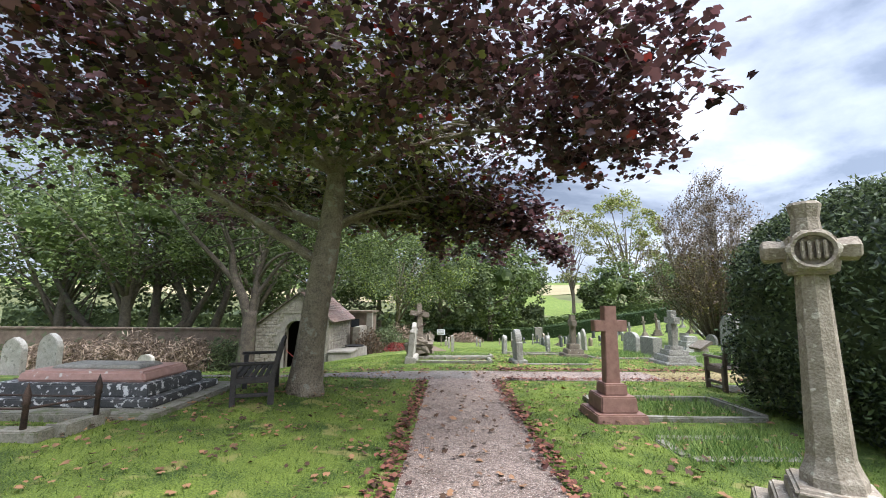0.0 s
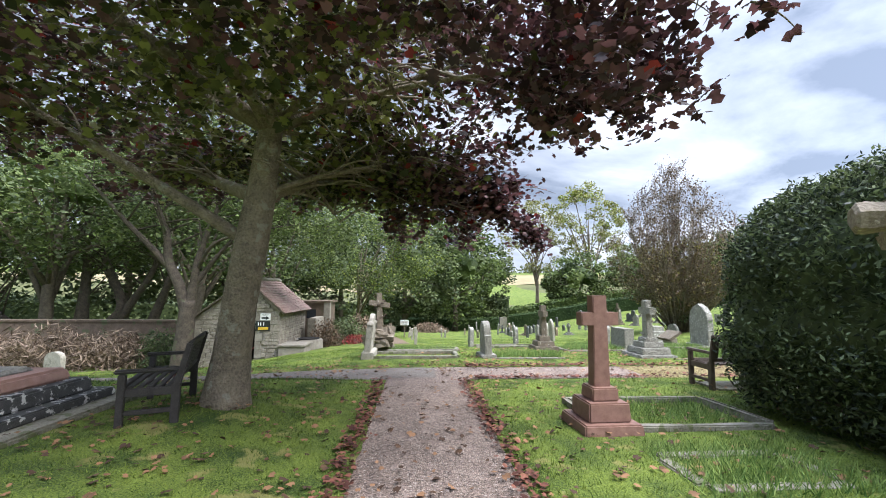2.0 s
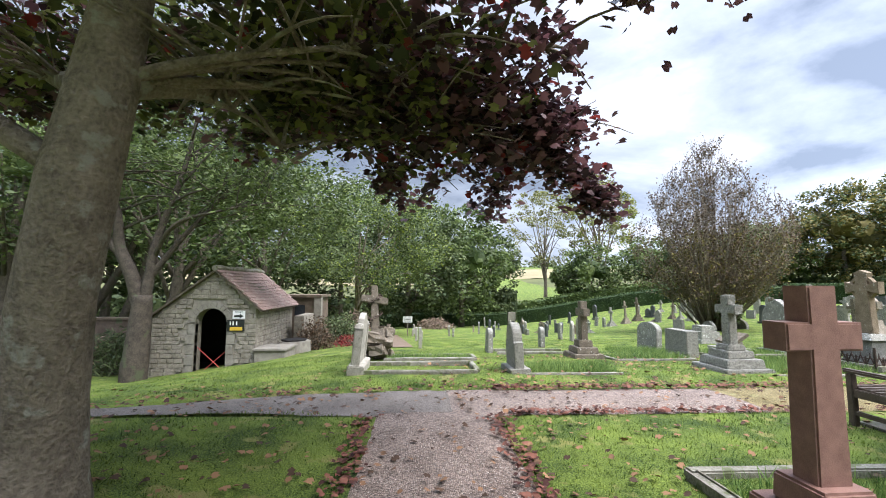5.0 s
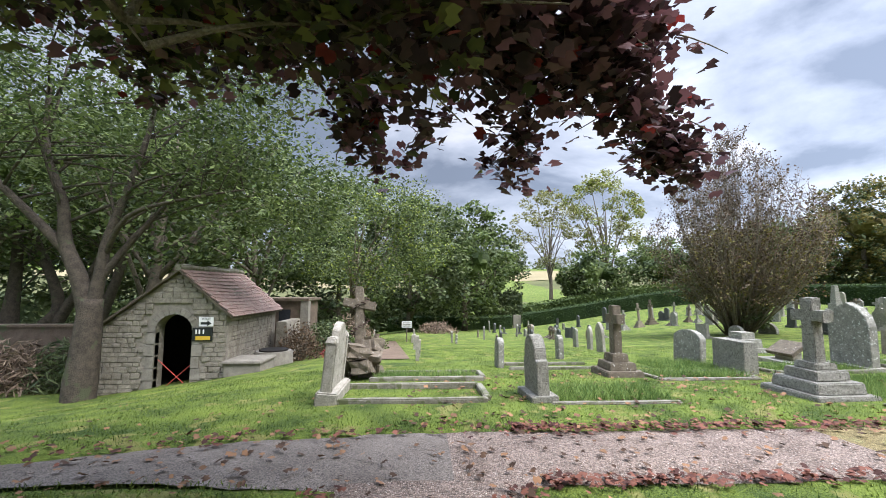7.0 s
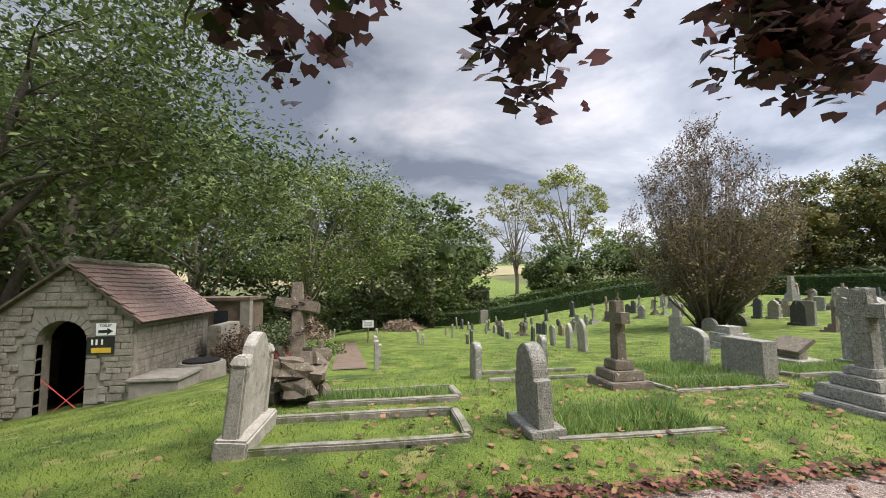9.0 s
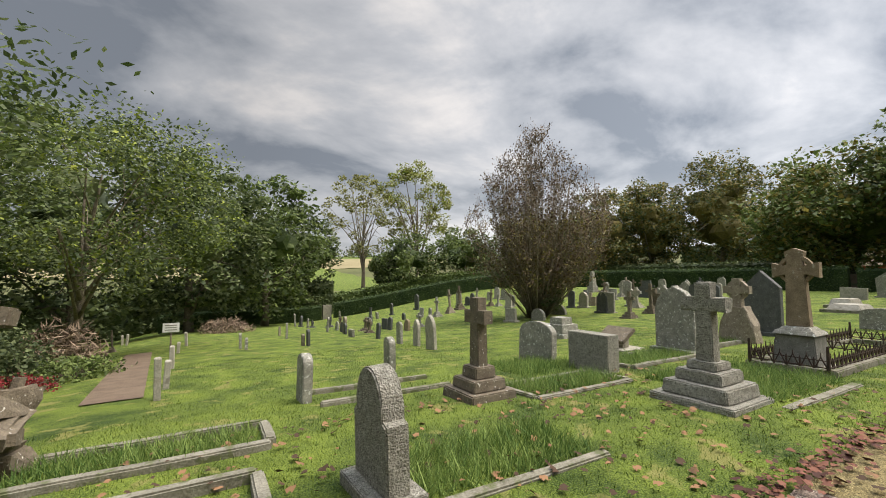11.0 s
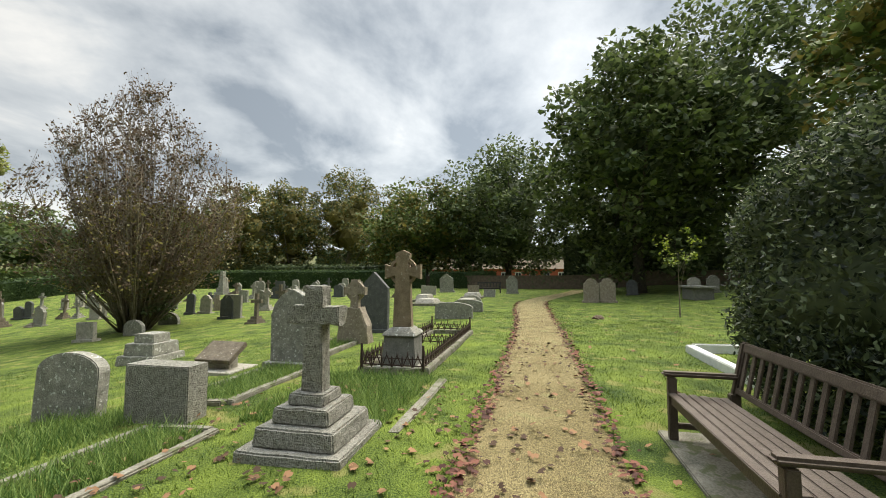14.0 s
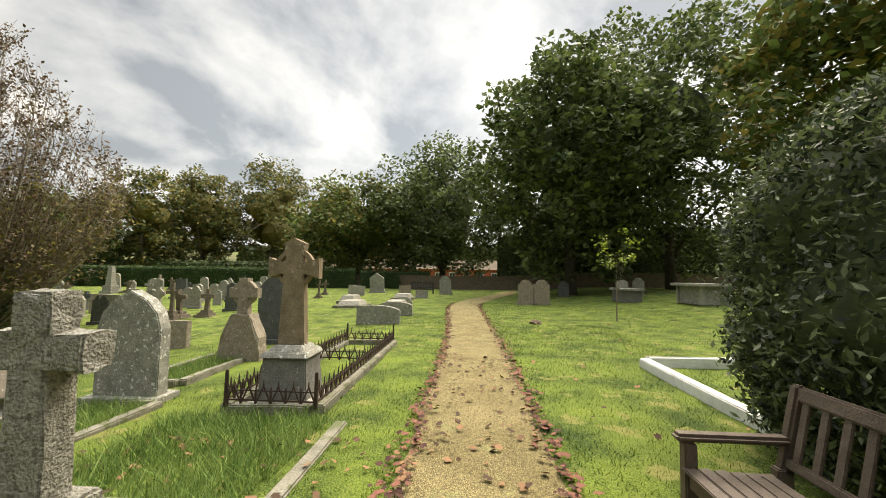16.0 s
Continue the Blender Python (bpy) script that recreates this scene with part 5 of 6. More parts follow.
def yew(x, y, rx, ry, h, n, seed):
    rng = np.random.default_rng(seed)
    top = empty("clipped_yew", x, y)
    tagged(top, "large clipped dark yew with rounded top and bare skirts", "bush")

    def surf(th, ph, k):
        c, s2 = math.cos(ph), math.sin(ph)
        e = 0.5
        px = math.copysign(abs(math.cos(th)) ** e, math.cos(th)) * c ** 0.45
        py = math.copysign(abs(math.sin(th)) ** e, math.sin(th)) * c ** 0.45
        q = 1 + 0.05 * noise.noise((px * 2, py * 2, s2 * 3 + seed)) + 0.045 * noise.noise((px * 8, py * 8, s2 * 9)) + 0.03 * noise.noise((px * 19, py * 19, s2 * 21))
        return Vector((px * rx * q * k, py * ry * q * k, 1.0 + (h - 1.0) * s2 ** 0.8 * q * k if s2 > 0 else 1.0))

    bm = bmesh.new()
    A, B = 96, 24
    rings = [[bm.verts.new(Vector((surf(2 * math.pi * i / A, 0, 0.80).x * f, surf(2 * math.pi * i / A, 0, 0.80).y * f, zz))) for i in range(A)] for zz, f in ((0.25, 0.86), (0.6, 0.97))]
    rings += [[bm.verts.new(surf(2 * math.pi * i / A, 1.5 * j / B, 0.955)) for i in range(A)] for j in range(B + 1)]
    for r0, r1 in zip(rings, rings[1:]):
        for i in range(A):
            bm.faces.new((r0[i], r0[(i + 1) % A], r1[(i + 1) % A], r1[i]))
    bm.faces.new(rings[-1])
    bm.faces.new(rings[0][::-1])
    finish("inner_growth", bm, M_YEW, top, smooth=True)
    pts = []
    for i in range(n):
        u = rng.uniform(0, 1) ** 2
        th = math.acos(u) if rng.uniform() < 0.5 else math.asin(u)
        th = (th, math.pi - th, math.pi + th, -th)[int(rng.integers(4))]
        if rng.uniform() < 0.36:
            z = rng.uniform(0.12, 1.0)
            p = surf(th, 0, 1.0)
            f = 0.88 + 0.12 * z + 0.02 * rng.normal()
            p = Vector((p.x * f, p.y * f, z))
        elif rng.uniform() < 0.45:
            p = surf(th, math.acos(min(1, math.sqrt(rng.uniform(0, 1)) ** 2.22)), 1.0)
        else:
            p = surf(th, abs(math.asin(rng.uniform(0, 1))), 1.0)
        pts.append(tuple(p))
    pts = np.array(pts) + rng.normal(size=(n, 3)) * 0.06
    leaf_cloud("foliage", pts, 0.058 * rng.uniform(0.5, 1.5, n), M_YEW, top, OVAL * np.array((0.75, 1.2)), rng, 0.1, 0.3)
    bm = bmesh.new()
    for i in range(60):
        th = rng.uniform(0, 6.28)
        e = surf(th, 0, 0.93)
        tube_into(bm, bez(Vector((rng.normal() * 0.3, rng.normal() * 0.3, 0)), Vector((e.x * 0.6, e.y * 0.6, 0.1)), Vector((e.x, e.y, rng.uniform(0.2, 0.7))), 4), [0.03, 0.026, 0.02, 0.014, 0.006], 4)
    finish("branches", bm, M_DBARK, top)
    return top


yew(6.62, 4.78, 2.30, 2.44, 3.05, 108000, 3)


# ---- the purple maple over the path ----
def maple(x, y, seed):
    rng = np.random.default_rng(seed)
    top = empty("purple_maple", x, y)
    tagged(top, "large purple-leaved maple spreading over the path", "tree")
    bm = bmesh.new()
    trunk = [Vector(p) for p in ((-0.02, 0, -0.3), (0.0, 0, 0.12), (0.06, -0.05, 0.6), (0.15, -0.14, 1.2), (0.26, -0.17, 1.9), (0.33, -0.14, 2.5), (0.38, -0.05, 3.4), (0.25, 0.15, 4.6), (0.35, 0.2, 6.2), (0.3, 0.2, 8.0))]
    tube_into(bm, trunk, [0.36, 0.265, 0.215, 0.195, 0.195, 0.175, 0.145, 0.115, 0.07, 0.03], 14)
    V = Vector
    arms = [(5, (1.3, 0.7, 3.4), (2.6, 1.6, 2.9), 0.03), (5, (1.2, 0.8, 3.2), (1.9, 1.5, 2.8), 0.03), (5, (1.8, 0.6, 3.5), (2.9, 1.7, 3.0), 0.03), (6, (2.4, -0.8, 4.0), (4.2, -1.4, 3.6), 0.06), (5, (0.7, 0.9, 3.0), (1.1, 1.0, 2.4), 0.04), (6, (2.2, -1.5, 4.4), (4.0, -2.4, 4.2), 0.06), (4, (-1.2, -0.3, 2.9), (-4.2, -1.0, 4.6), 0.085), (5, (0.9, 0.1, 3.0), (3.4, 0.9, 3.5), 0.045), (5, (-1.0, 1.0, 3.0), (-3.4, 3.2, 4.5), 0.11), (5, (0.8, 1.2, 3.2), (2.2, 3.0, 3.8), 0.10), (6, (1.0, -1.4, 4.3), (2.9, -3.0, 4.6), 0.10), (6, (-0.9, -1.5, 4.2), (-2.5, -4.0, 4.8), 0.10), (6, (1.6, 0.3, 4.2), (4.2, -0.6, 4.6), 0.09), (6, (-1.6, 0.4, 4.6), (-4.6, 0.8, 5.2), 0.09), (7, (0.6, -1.6, 6.0), (0.8, -3.8, 6.2), 0.08), (7, (1.3, 1.0, 6.0), (3.2, 2.4, 6.2), 0.07), (7, (-1.2, -0.9, 6.4), (-3.2, -1.6, 7.2), 0.07), (8, (0.9, -0.6, 7.6), (2.0, -1.2, 8.6), 0.05), (6, (0.2, -1.2, 4.0), (0.3, -3.9, 4.0), 0.09), (5, (0.8, 0.8, 3.1), (3.0, 1.9, 3.3), 0.055)]
    twigs = []
    for j, b, c, r in arms:
        line = bez(trunk[j], V(b), V(c), 10)
        tube_into(bm, line, [r * (1 - 0.9 * i / 10) for i in range(11)], 7)
        for i in range(3, 11):
            for _ in range(4):
                d = V(rng.normal(size=3))
                d.z = d.z * 0.45 - 0.12
                e = line[i] + d.normalized() * rng.uniform(0.5, 1.5)
                mid = line[i].lerp(e, 0.5) + V((0, 0, 0.18))
                ex, ey = e.x + x, e.y + y
                if ex > 2.6 or ey > 9.0 or e.z < (2.25 if ex > -0.4 and ey > 7.0 else 2.75):
                    continue
                tw = bez(line[i], mid, e, 4)
                tube_into(bm, tw, [0.022, 0.017, 0.012, 0.008, 0.004], 4)
                twigs.append(tw)
    sprays = []
    # long drooping boughs out over the crossing, each with hanging sprays
    mains = []
    for bx, by, bz, n in ((2.2, 8.7, 2.55, 12), (0.3, 8.8, 2.6, 10), (-1.4, 8.7, 2.9, 10), (-3.2, 8.6, 3.3, 9), (2.35, 8.85, 2.4, 12), (1.7, 8.4, 2.6, 8), (1.1, 8.9, 2.45, 9), (0.7, 8.3, 2.6, 8), (-0.3, 8.9, 2.6, 9), (1.6, 7.9, 3.0, 7), (-2.2, 8.9, 3.0, 9), (0.2, 8.0, 3.2, 8), (-0.8, 8.2, 3.2, 9), (2.0, 8.4, 3.3, 7), (-2.7, 8.2, 3.5, 9)):
        tip = V((bx - x, by - y, bz))
        if len(mains) < 4:
            start = trunk[6 + len(mains) % 2]
            bough = bez(start, start.lerp(tip, 0.5) + V((rng.normal() * 0.3, 0, 0.7)), tip, 10)
            mains.append(bough)
            r0 = 0.032
        else:
            start = min((m[k] for m in mains for k in (4, 5, 6, 7)), key=lambda q: (q - tip).length)
            bough = bez(start, start.lerp(tip, 0.5) + V((rng.normal() * 0.15, rng.normal() * 0.1, 0.3)), tip, 10)
            r0 = 0.014
        tube_into(bm, bough, [r0 * (1 - 0.85 * i / 10) * (1 + 0.15 * noise.noise((i, bx, by))) for i in range(11)], 5)
        for _ in range(n):
            a = bough[int(rng.integers(6, 11))]
            e = a + V((rng.normal() * 0.24, rng.normal() * 0.2, -rng.uniform(0.0, 0.3)))
            sprays.append(bez(a, a.lerp(e, 0.5) + V((rng.normal() * 0.08, 0, 0.08)), e, 4))
    for _ in range(60):
        a = V((rng.uniform(-4.2, -0.6) - x, rng.uniform(7.3, 9.0) - y, rng.uniform(3.05, 4.0)))
        e = a + V((rng.normal() * 0.3, rng.normal() * 0.2, -rng.uniform(0.05, 0.35)))
        sprays.append(bez(a, a.lerp(e, 0.5) + V((0, 0, 0.1)), e, 4))
    for _ in range(150):
        a = V((rng.uniform(-6.5, 0.2) - x, rng.uniform(3.4, 8.6) - y, rng.uniform(3.2, 4.6)))
        e = a + V((rng.normal() * 0.3, rng.normal() * 0.3, -rng.uniform(0.1, 0.4)))
        sprays.append(bez(a, a.lerp(e, 0.5) + V((0, 0, 0.1)), e, 4))
    for _ in range(70):
        a = V((rng.uniform(1.2, 2.4) - x, rng.uniform(3.6, 6.3) - y, rng.uniform(3.1, 4.8)))
        e = a + V((rng.uniform(0.05, 0.3), rng.normal() * 0.2, -rng.uniform(0.1, 0.4)))
        sprays.append(bez(a, a.lerp(e, 0.5) + V((0, 0, 0.1)), e, 4))
    for tw in sprays:
        tube_into(bm, tw, [0.008, 0.007, 0.006, 0.005, 0.003], 4)
    finish("trunk_and_limbs", bm, M_BARK, top, smooth=True)
    pts = []
    for tw in twigs:
        for k in range(5):
            for _ in range(int(rng.integers(11, 17))):
                pts.append(np.array(tw[k]) + rng.normal(size=3) * np.array((0.24, 0.24, 0.2)))
    for tw in sprays:
        for k in range(5):
            for _ in range(int(rng.integers(6, 11))):
                pts.append(np.array(tw[k]) + rng.normal(size=3) * np.array((0.10, 0.10, 0.09)))
    for _ in range(11500):
        d = rng.normal(size=3)
        d /= np.linalg.norm(d)
        r = rng.uniform(0.45, 1.0)
        pts.append(np.array((d[0] * 4.7 * r - 0.5, d[1] * 4.0 * r, 5.6 + d[2] * 2.9 * r)))
    pts = np.array(pts)
    hor = np.hypot(pts[:, 0], pts[:, 1])
    wx, wy = pts[:, 0] + x, pts[:, 1] + y
    north = np.clip((wy - 6.9) / 0.6, 0, 1)
    east = np.clip((wx + 1.0) / 1.2, 0, 1) * north
    low = 3.0 - 0.9 * east - 0.25 * north + 0.12 * np.sin(pts[:, 0] * 5.1) + 0.5 * np.clip(1.3 - hor, 0, 2) - 0.4 * np.clip((wx - 0.4) / 1.5, 0, 1) * (1 - north)
    edge = 2.85 - 0.3 * np.clip((wy - 6.8) / 1.2, 0, 1) + 0.2 * np.sin(wy * 3)
    keep = (pts[:, 2] > low) & (wx < edge) & (wy < 9.35) & ~((wx > 0.6) & (wy < 3.2))
    keep &= ~((wy > 6.4) & (wy < 8.1) & (wx > 0.3 + 0.62 * (wy - 5.3)))
    keep &= rng.uniform(size=len(pts)) > np.where(wx > -1.4, np.where(wy > 7.2, 0.15, 0.22), 0.02)
    keep &= np.hypot(wx - 0.2, wy - 5.5) > 1.0 - 0.35 * (pts[:, 2] > 3.4)
    keep &= (hor > 2.3) | (rng.uniform(size=len(pts)) > 0.36)
    pts = pts[keep]
    roll = rng.uniform(size=len(pts))
    inner = np.hypot(pts[:, 0], pts[:, 1]) + 0.8 * rng.normal(size=len(pts))
    grp = np.where(roll < 0.015, 2, np.where(inner < 2.3, 1, 0))
    for g, mat in enumerate((M_PURPLE, M_OLIVE, M_RED)):
        q = pts[grp == g]
        leaf_cloud("foliage", q, 0.10 * rng.uniform(0.55, 1.35, len(q)), mat, top, STAR, rng, 0.5, 0.5)
    return top


maple(-2.2, 6.35, 8)

# ---- trees, near to far ----
def old_tree(name, label, x, y, stems, crown, mats, leaves, size, seed, clumps=110, clump_r=0.9, bark=None, twigs=5):
    """Crooked stems through given bends, boughs off their upper parts, leaves in clumps. crown: centre and radii of each part."""
    rng = np.random.default_rng(seed)
    top = empty(name, x, y)
    tagged(top, label, "tree")
    V = Vector
    spots = []
    for k in range(clumps):
        c, r = crown[0 if k % 4 else -1]
        d = V(rng.normal(size=3)).normalized() * rng.uniform(0.35, 1.0) ** 0.6
        spots.append(V(c) + V((d.x * r[0], d.y * r[1], d.z * r[2])))
    bm = bmesh.new()
    for bends, r0, r1 in stems:
        knots = [V(p) for p in bends]
        line = []
        for i in range(len(knots) - 1):
            p0, p1, p2, p3 = knots[max(i - 1, 0)], knots[i], knots[i + 1], knots[min(i + 2, len(knots) - 1)]
            for k in range(4):
                t = k / 4
                line.append(0.5 * (2 * p1 + (p2 - p0) * t + (2 * p0 - 5 * p1 + 4 * p2 - p3) * t * t + (3 * p1 - p0 - 3 * p2 + p3) * t ** 3))
        line.append(knots[-1])
        m = len(line) - 1
        radii = [(r0 + (r1 - r0) * i / m) * (1 + 0.08 * noise.noise((i * 0.9, seed, r0))) for i in range(m + 1)]
        tube_into(bm, line, radii, 10)
        for i in range(m // 2, m + 1 if knots[-1].z > 4.5 else 0):
            for _ in range(twigs if i > m * 0.7 else 1):
                e = min((spots[int(rng.integers(clumps))] for _ in range(5)), key=lambda q: (q - line[i]).length)
                far = (e - line[i]).length
                w = line[i].lerp(e, 0.5) + V((rng.normal() * 0.12 * far, rng.normal() * 0.12 * far, 0.16 * far))
                b0 = min(radii[i] * 0.5, 0.045)
                tube_into(bm, bez(line[i], w, e, 6), [b0 * (1 - 0.88 * q / 6) for q in range(7)], 5)
    finish("trunk_and_limbs", bm, bark or M_OLDBARK, top, smooth=True)
    cc = np.array([tuple(q) for q in spots])
    share = sum(m[1] for m in mats)
    for mat, part in mats:
        n = int(leaves * part / share)
        pick = rng.integers(clumps, size=n)
        d = rng.normal(size=(n, 3))
        pts = cc[pick] + d * clump_r * 0.5 * np.array((1, 1, 0.5))
        leaf_cloud("foliage", pts, size * rng.uniform(0.6, 1.4, n), mat, top, OVAL * np.array((0.8, 1.1)), rng, 0.5, 0.3)
    return top


old_tree("sycamore", "grey-trunked forked sycamore beside the stone shed", -7.75, 15.6, [
    (((0, 0, -0.3), (0.0, 0, 0.25), (0.06, 0, 1.2), (0.1, 0, 2.35)), 0.38, 0.24),
    (((0.05, 0, 2.0), (-0.25, 0, 2.9), (-0.7, 0.1, 3.7), (-0.85, 0.1, 4.7), (-1.45, 0.2, 6.1), (-1.6, 0.3, 7.8)), 0.21, 0.05),
    (((-0.66, 0.1, 3.5), (-1.3, 0.0, 4.2), (-2.3, -0.2, 5.3), (-3.4, -0.3, 6.6)), 0.13, 0.04),
    (((0.12, 0, 2.1), (0.22, 0.05, 3.0), (0.3, 0.1, 3.9), (0.85, 0.2, 5.9), (1.1, 0.3, 7.6)), 0.17, 0.04),
    (((0.2, 0.05, 2.8), (0.8, 0.2, 3.8), (1.5, 0.4, 4.8), (2.6, 0.6, 6.2)), 0.10, 0.03),
    (((0.25, 0.1, 3.4), (1.0, -0.3, 4.3), (2.3, -0.4, 4.7), (3.6, -0.2, 5.0)), 0.07, 0.02),
], (((0.0, 0.9, 8.4), (5.0, 3.6, 3.6)), ((3.6, 1.4, 5.3), (2.8, 1.8, 1.5))), [(M_GREEN, 4), (M_DEEP, 5)], 31000, 0.13, 21, 170, 1.35, M_OLDBARK, 2)
old_tree("twisted_woodland_tree", "many-stemmed old woodland tree with ivied trunk beyond the wall", -16.5, 24.0, [
    (((-0.9, 0, -0.3), (-1.0, 0, 1.8), (-1.1, 0.2, 4.0), (-1.4, 0.3, 7.5)), 0.40, 0.12),
    (((0, 0, -0.3), (0.3, 0, 1.4), (0.9, 0.1, 2.6), (-0.3, 0.2, 5.2), (-1.8, 0.3, 8.2)), 0.36, 0.10),
    (((0.1, 0, -0.3), (1.0, 0.1, 2.0), (2.2, 0.2, 4.2), (3.3, 0.3, 7.2)), 0.30, 0.08),
    (((1.9, 0.4, -0.3), (2.4, 0.4, 1.8), (3.1, 0.5, 4.2), (3.6, 0.6, 7.5)), 0.34, 0.10),
    (((-3.0, 0.2, -0.3), (-4.4, 0.2, 1.2), (-6.0, 0.3, 2.6), (-7.6, 0.3, 4.8)), 0.34, 0.12),
], (((-0.8, 0.5, 8.6), (7.0, 4.2, 4.2)),), [(M_GREEN, 3), (M_DEEP, 3)], 15000, 0.22, 25, 130, 1.6, None, 2)
tree("ash_tree", "yellow-green ash with drooping sprays", -3.8, 28.5, 8.0, 0.22, (4.5, 2.8, 9.0), [(M_YELLOW, 2), (M_GREEN, 2), (M_DEEP, 5)], 24000, 0.13, 22, 0.3, 16, 110, 0.13, lean=(1.2, -1.5), droop=0.3)
for i, (tx, ty, hh, rr) in enumerate(((-11.5, 23.5, 12, 5), (-18.5, 23, 12, 5.5), (-24, 25, 13, 6.5), (-10, 31, 12, 6), (-31, 20, 12, 6))):
    tree("woodland_tree", "tall woodland tree beyond the brick wall", tx, ty, hh, 0.34, (rr, 4.0, hh + 1.5), [(M_GREEN, 2), (M_DEEP, 2)], 6500, 0.25, 40 + i, 0.2, 14, 90, 0.17, lean=(random.uniform(-1.5, 1.5), 0.4), bark=M_DBARK, core=2)
for i, (tx, ty, hh, rr, mm) in enumerate(((-16, 40, 15, 7, M_DEEP), (-8, 46, 15, 7, M_DEEP), (-1, 47, 12.5, 5.5, M_DEEP), (5, 52, 13, 5.5, M_GREEN), (9.5, 62, 13, 4.6, M_DEEP), (2, 66, 15, 7, M_DEEP), (-22, 34, 14, 7, M_DEEP), (-34, 36, 16, 9, M_DEEP))):
    tree("woodland_tree", "dense dark green woodland tree by the boundary", tx, ty, hh, 0.35, (rr, 0.8 if tx > -15 else 2.5, hh + 1.5), [(mm, 3), (M_DEEP, 1)], 7500, 0.46, 60 + i, 0.15, 10, 110, 0.15, bark=M_DBARK, core=8)
tree("sparse_ash", "half-bare ash with an ivied trunk", 24, 80, 17, 0.4, (7.5, 7, 22), [(M_SPARSE, 1)], 5000, 0.42, 81, 0.25, 22, 70, 0.10)
tree("sparse_ash", "pale olive open-crowned ash", 34, 78, 19, 0.4, (8, 7, 23), [(M_SPARSE, 2), (M_YELLOW, 1)], 8000, 0.42, 82, 0.2, 24, 80, 0.11)
for i, (tx, ty, hh, rr) in enumerate(((27, 66, 8, 5), (37, 66, 9, 6), (44, 62, 9, 6), (25.5, 71, 6, 3.2), (51, 58, 9, 6))):
    tree("thicket_tree", "low green thicket tree behind the hedge", tx, ty, hh, 0.25, (rr, 0.4, hh + 1), [(M_GREEN, 2), (M_DEEP, 1)], 3800, 0.5, 90 + i, 0.15, 8, 60, 0.17, core=6)
def fan_tree(x, y, rad, top_z, seed):
    """Dozens of thin stems fanning up from one stool into an egg-shaped crown of twigs."""
    rng = np.random.default_rng(seed)
    top = empty("multi_stem_tree", x, y)
    tagged(top, "many-stemmed small tree with sparse russet leaves", "tree")
    V = Vector

    def egg(a, h):
        k = h / top_z
        return rad * (max(0.0, math.sin(math.pi * min(1.0, 0.1 + 0.9 * k ** 0.95))) ** 0.5) * (1 + 0.10 * noise.noise((2 * math.cos(a), 2 * math.sin(a), h * 0.5)))

    bm = bmesh.new()
    spots = []
    for i in range(150):
        a = rng.uniform(0, 2 * math.pi)
        out = rng.uniform(0, 1) ** 0.6
        h = top_z * (1.0 - 0.5 * out ** 2) * rng.uniform(0.9, 1.03)
        q = egg(a, h * 0.93) * out
        foot = V((0.55 * math.cos(a) * rng.uniform(0.2, 1), 0.55 * math.sin(a) * rng.uniform(0.2, 1), -0.1))
        e = V((q * math.cos(a), q * math.sin(a), h))
        mid = foot.lerp(e, 0.5) + V((math.cos(a), math.sin(a), 0)) * q * 0.22
        r0 = rng.uniform(0.02, 0.05)
        line = bez(foot, mid, e, 6)
        tube_into(bm, line, [r0 * (1 - 0.85 * j / 6) for j in range(7)], 4)
        for j in range(2, 7):
            for _ in range(4):
                b = rng.uniform(0, 2 * math.pi)
                tip = line[j] + V((math.cos(b) * 0.6, math.sin(b) * 0.6, rng.uniform(0.5, 1.3)))
                lim = egg(math.atan2(tip.y, tip.x), min(tip.z, top_z * 0.98))
                flat = math.hypot(tip.x, tip.y)
                if flat > lim:
                    tip.x, tip.y = tip.x * lim / flat, tip.y * lim / flat
                tube_into(bm, [line[j], line[j].lerp(tip, 0.5) + V((0, 0, -0.08)), tip], [0.012, 0.009, 0.004], 3)
                spots.append((line[j], tip))
    for i in range(110):
        a, h = rng.uniform(0, 2 * math.pi), rng.uniform(1.9, 4.8)
        q = egg(a, h) * rng.uniform(0.8, 1.05)
        e = V((q * math.cos(a), q * math.sin(a), h))
        line = bez(V((0.3 * math.cos(a), 0.3 * math.sin(a), 0.3)), V((q * 0.5 * math.cos(a), q * 0.5 * math.sin(a), h * 0.9)), e, 5)
        tube_into(bm, line, [0.022, 0.018, 0.014, 0.011, 0.008, 0.004], 3)
        spots += [(line[j], line[j + 1]) for j in range(1, 5)]
    finish("trunk_and_limbs", bm, M_BARK, top, smooth=True)
    for mat, n, lo, hi in ((M_RUST, 21000, 1.6, 12.5), (M_AUTUMN, 8000, 1.6, 6.0)):
        use = [k for k in spots if lo <= k[1].z <= hi]
        pick = rng.integers(len(use), size=n)
        t = rng.uniform(0.2, 1.05, n)[:, None]
        a0, a1 = np.array([tuple(k[0]) for k in use])[pick], np.array([tuple(k[1]) for k in use])[pick]
        leaf_cloud("foliage", a0 + (a1 - a0) * t + rng.normal(size=(n, 3)) * 0.1, 0.12 * rng.uniform(0.6, 1.4, n), mat, top, OVAL, rng, 0.2, 0.4)
    return top


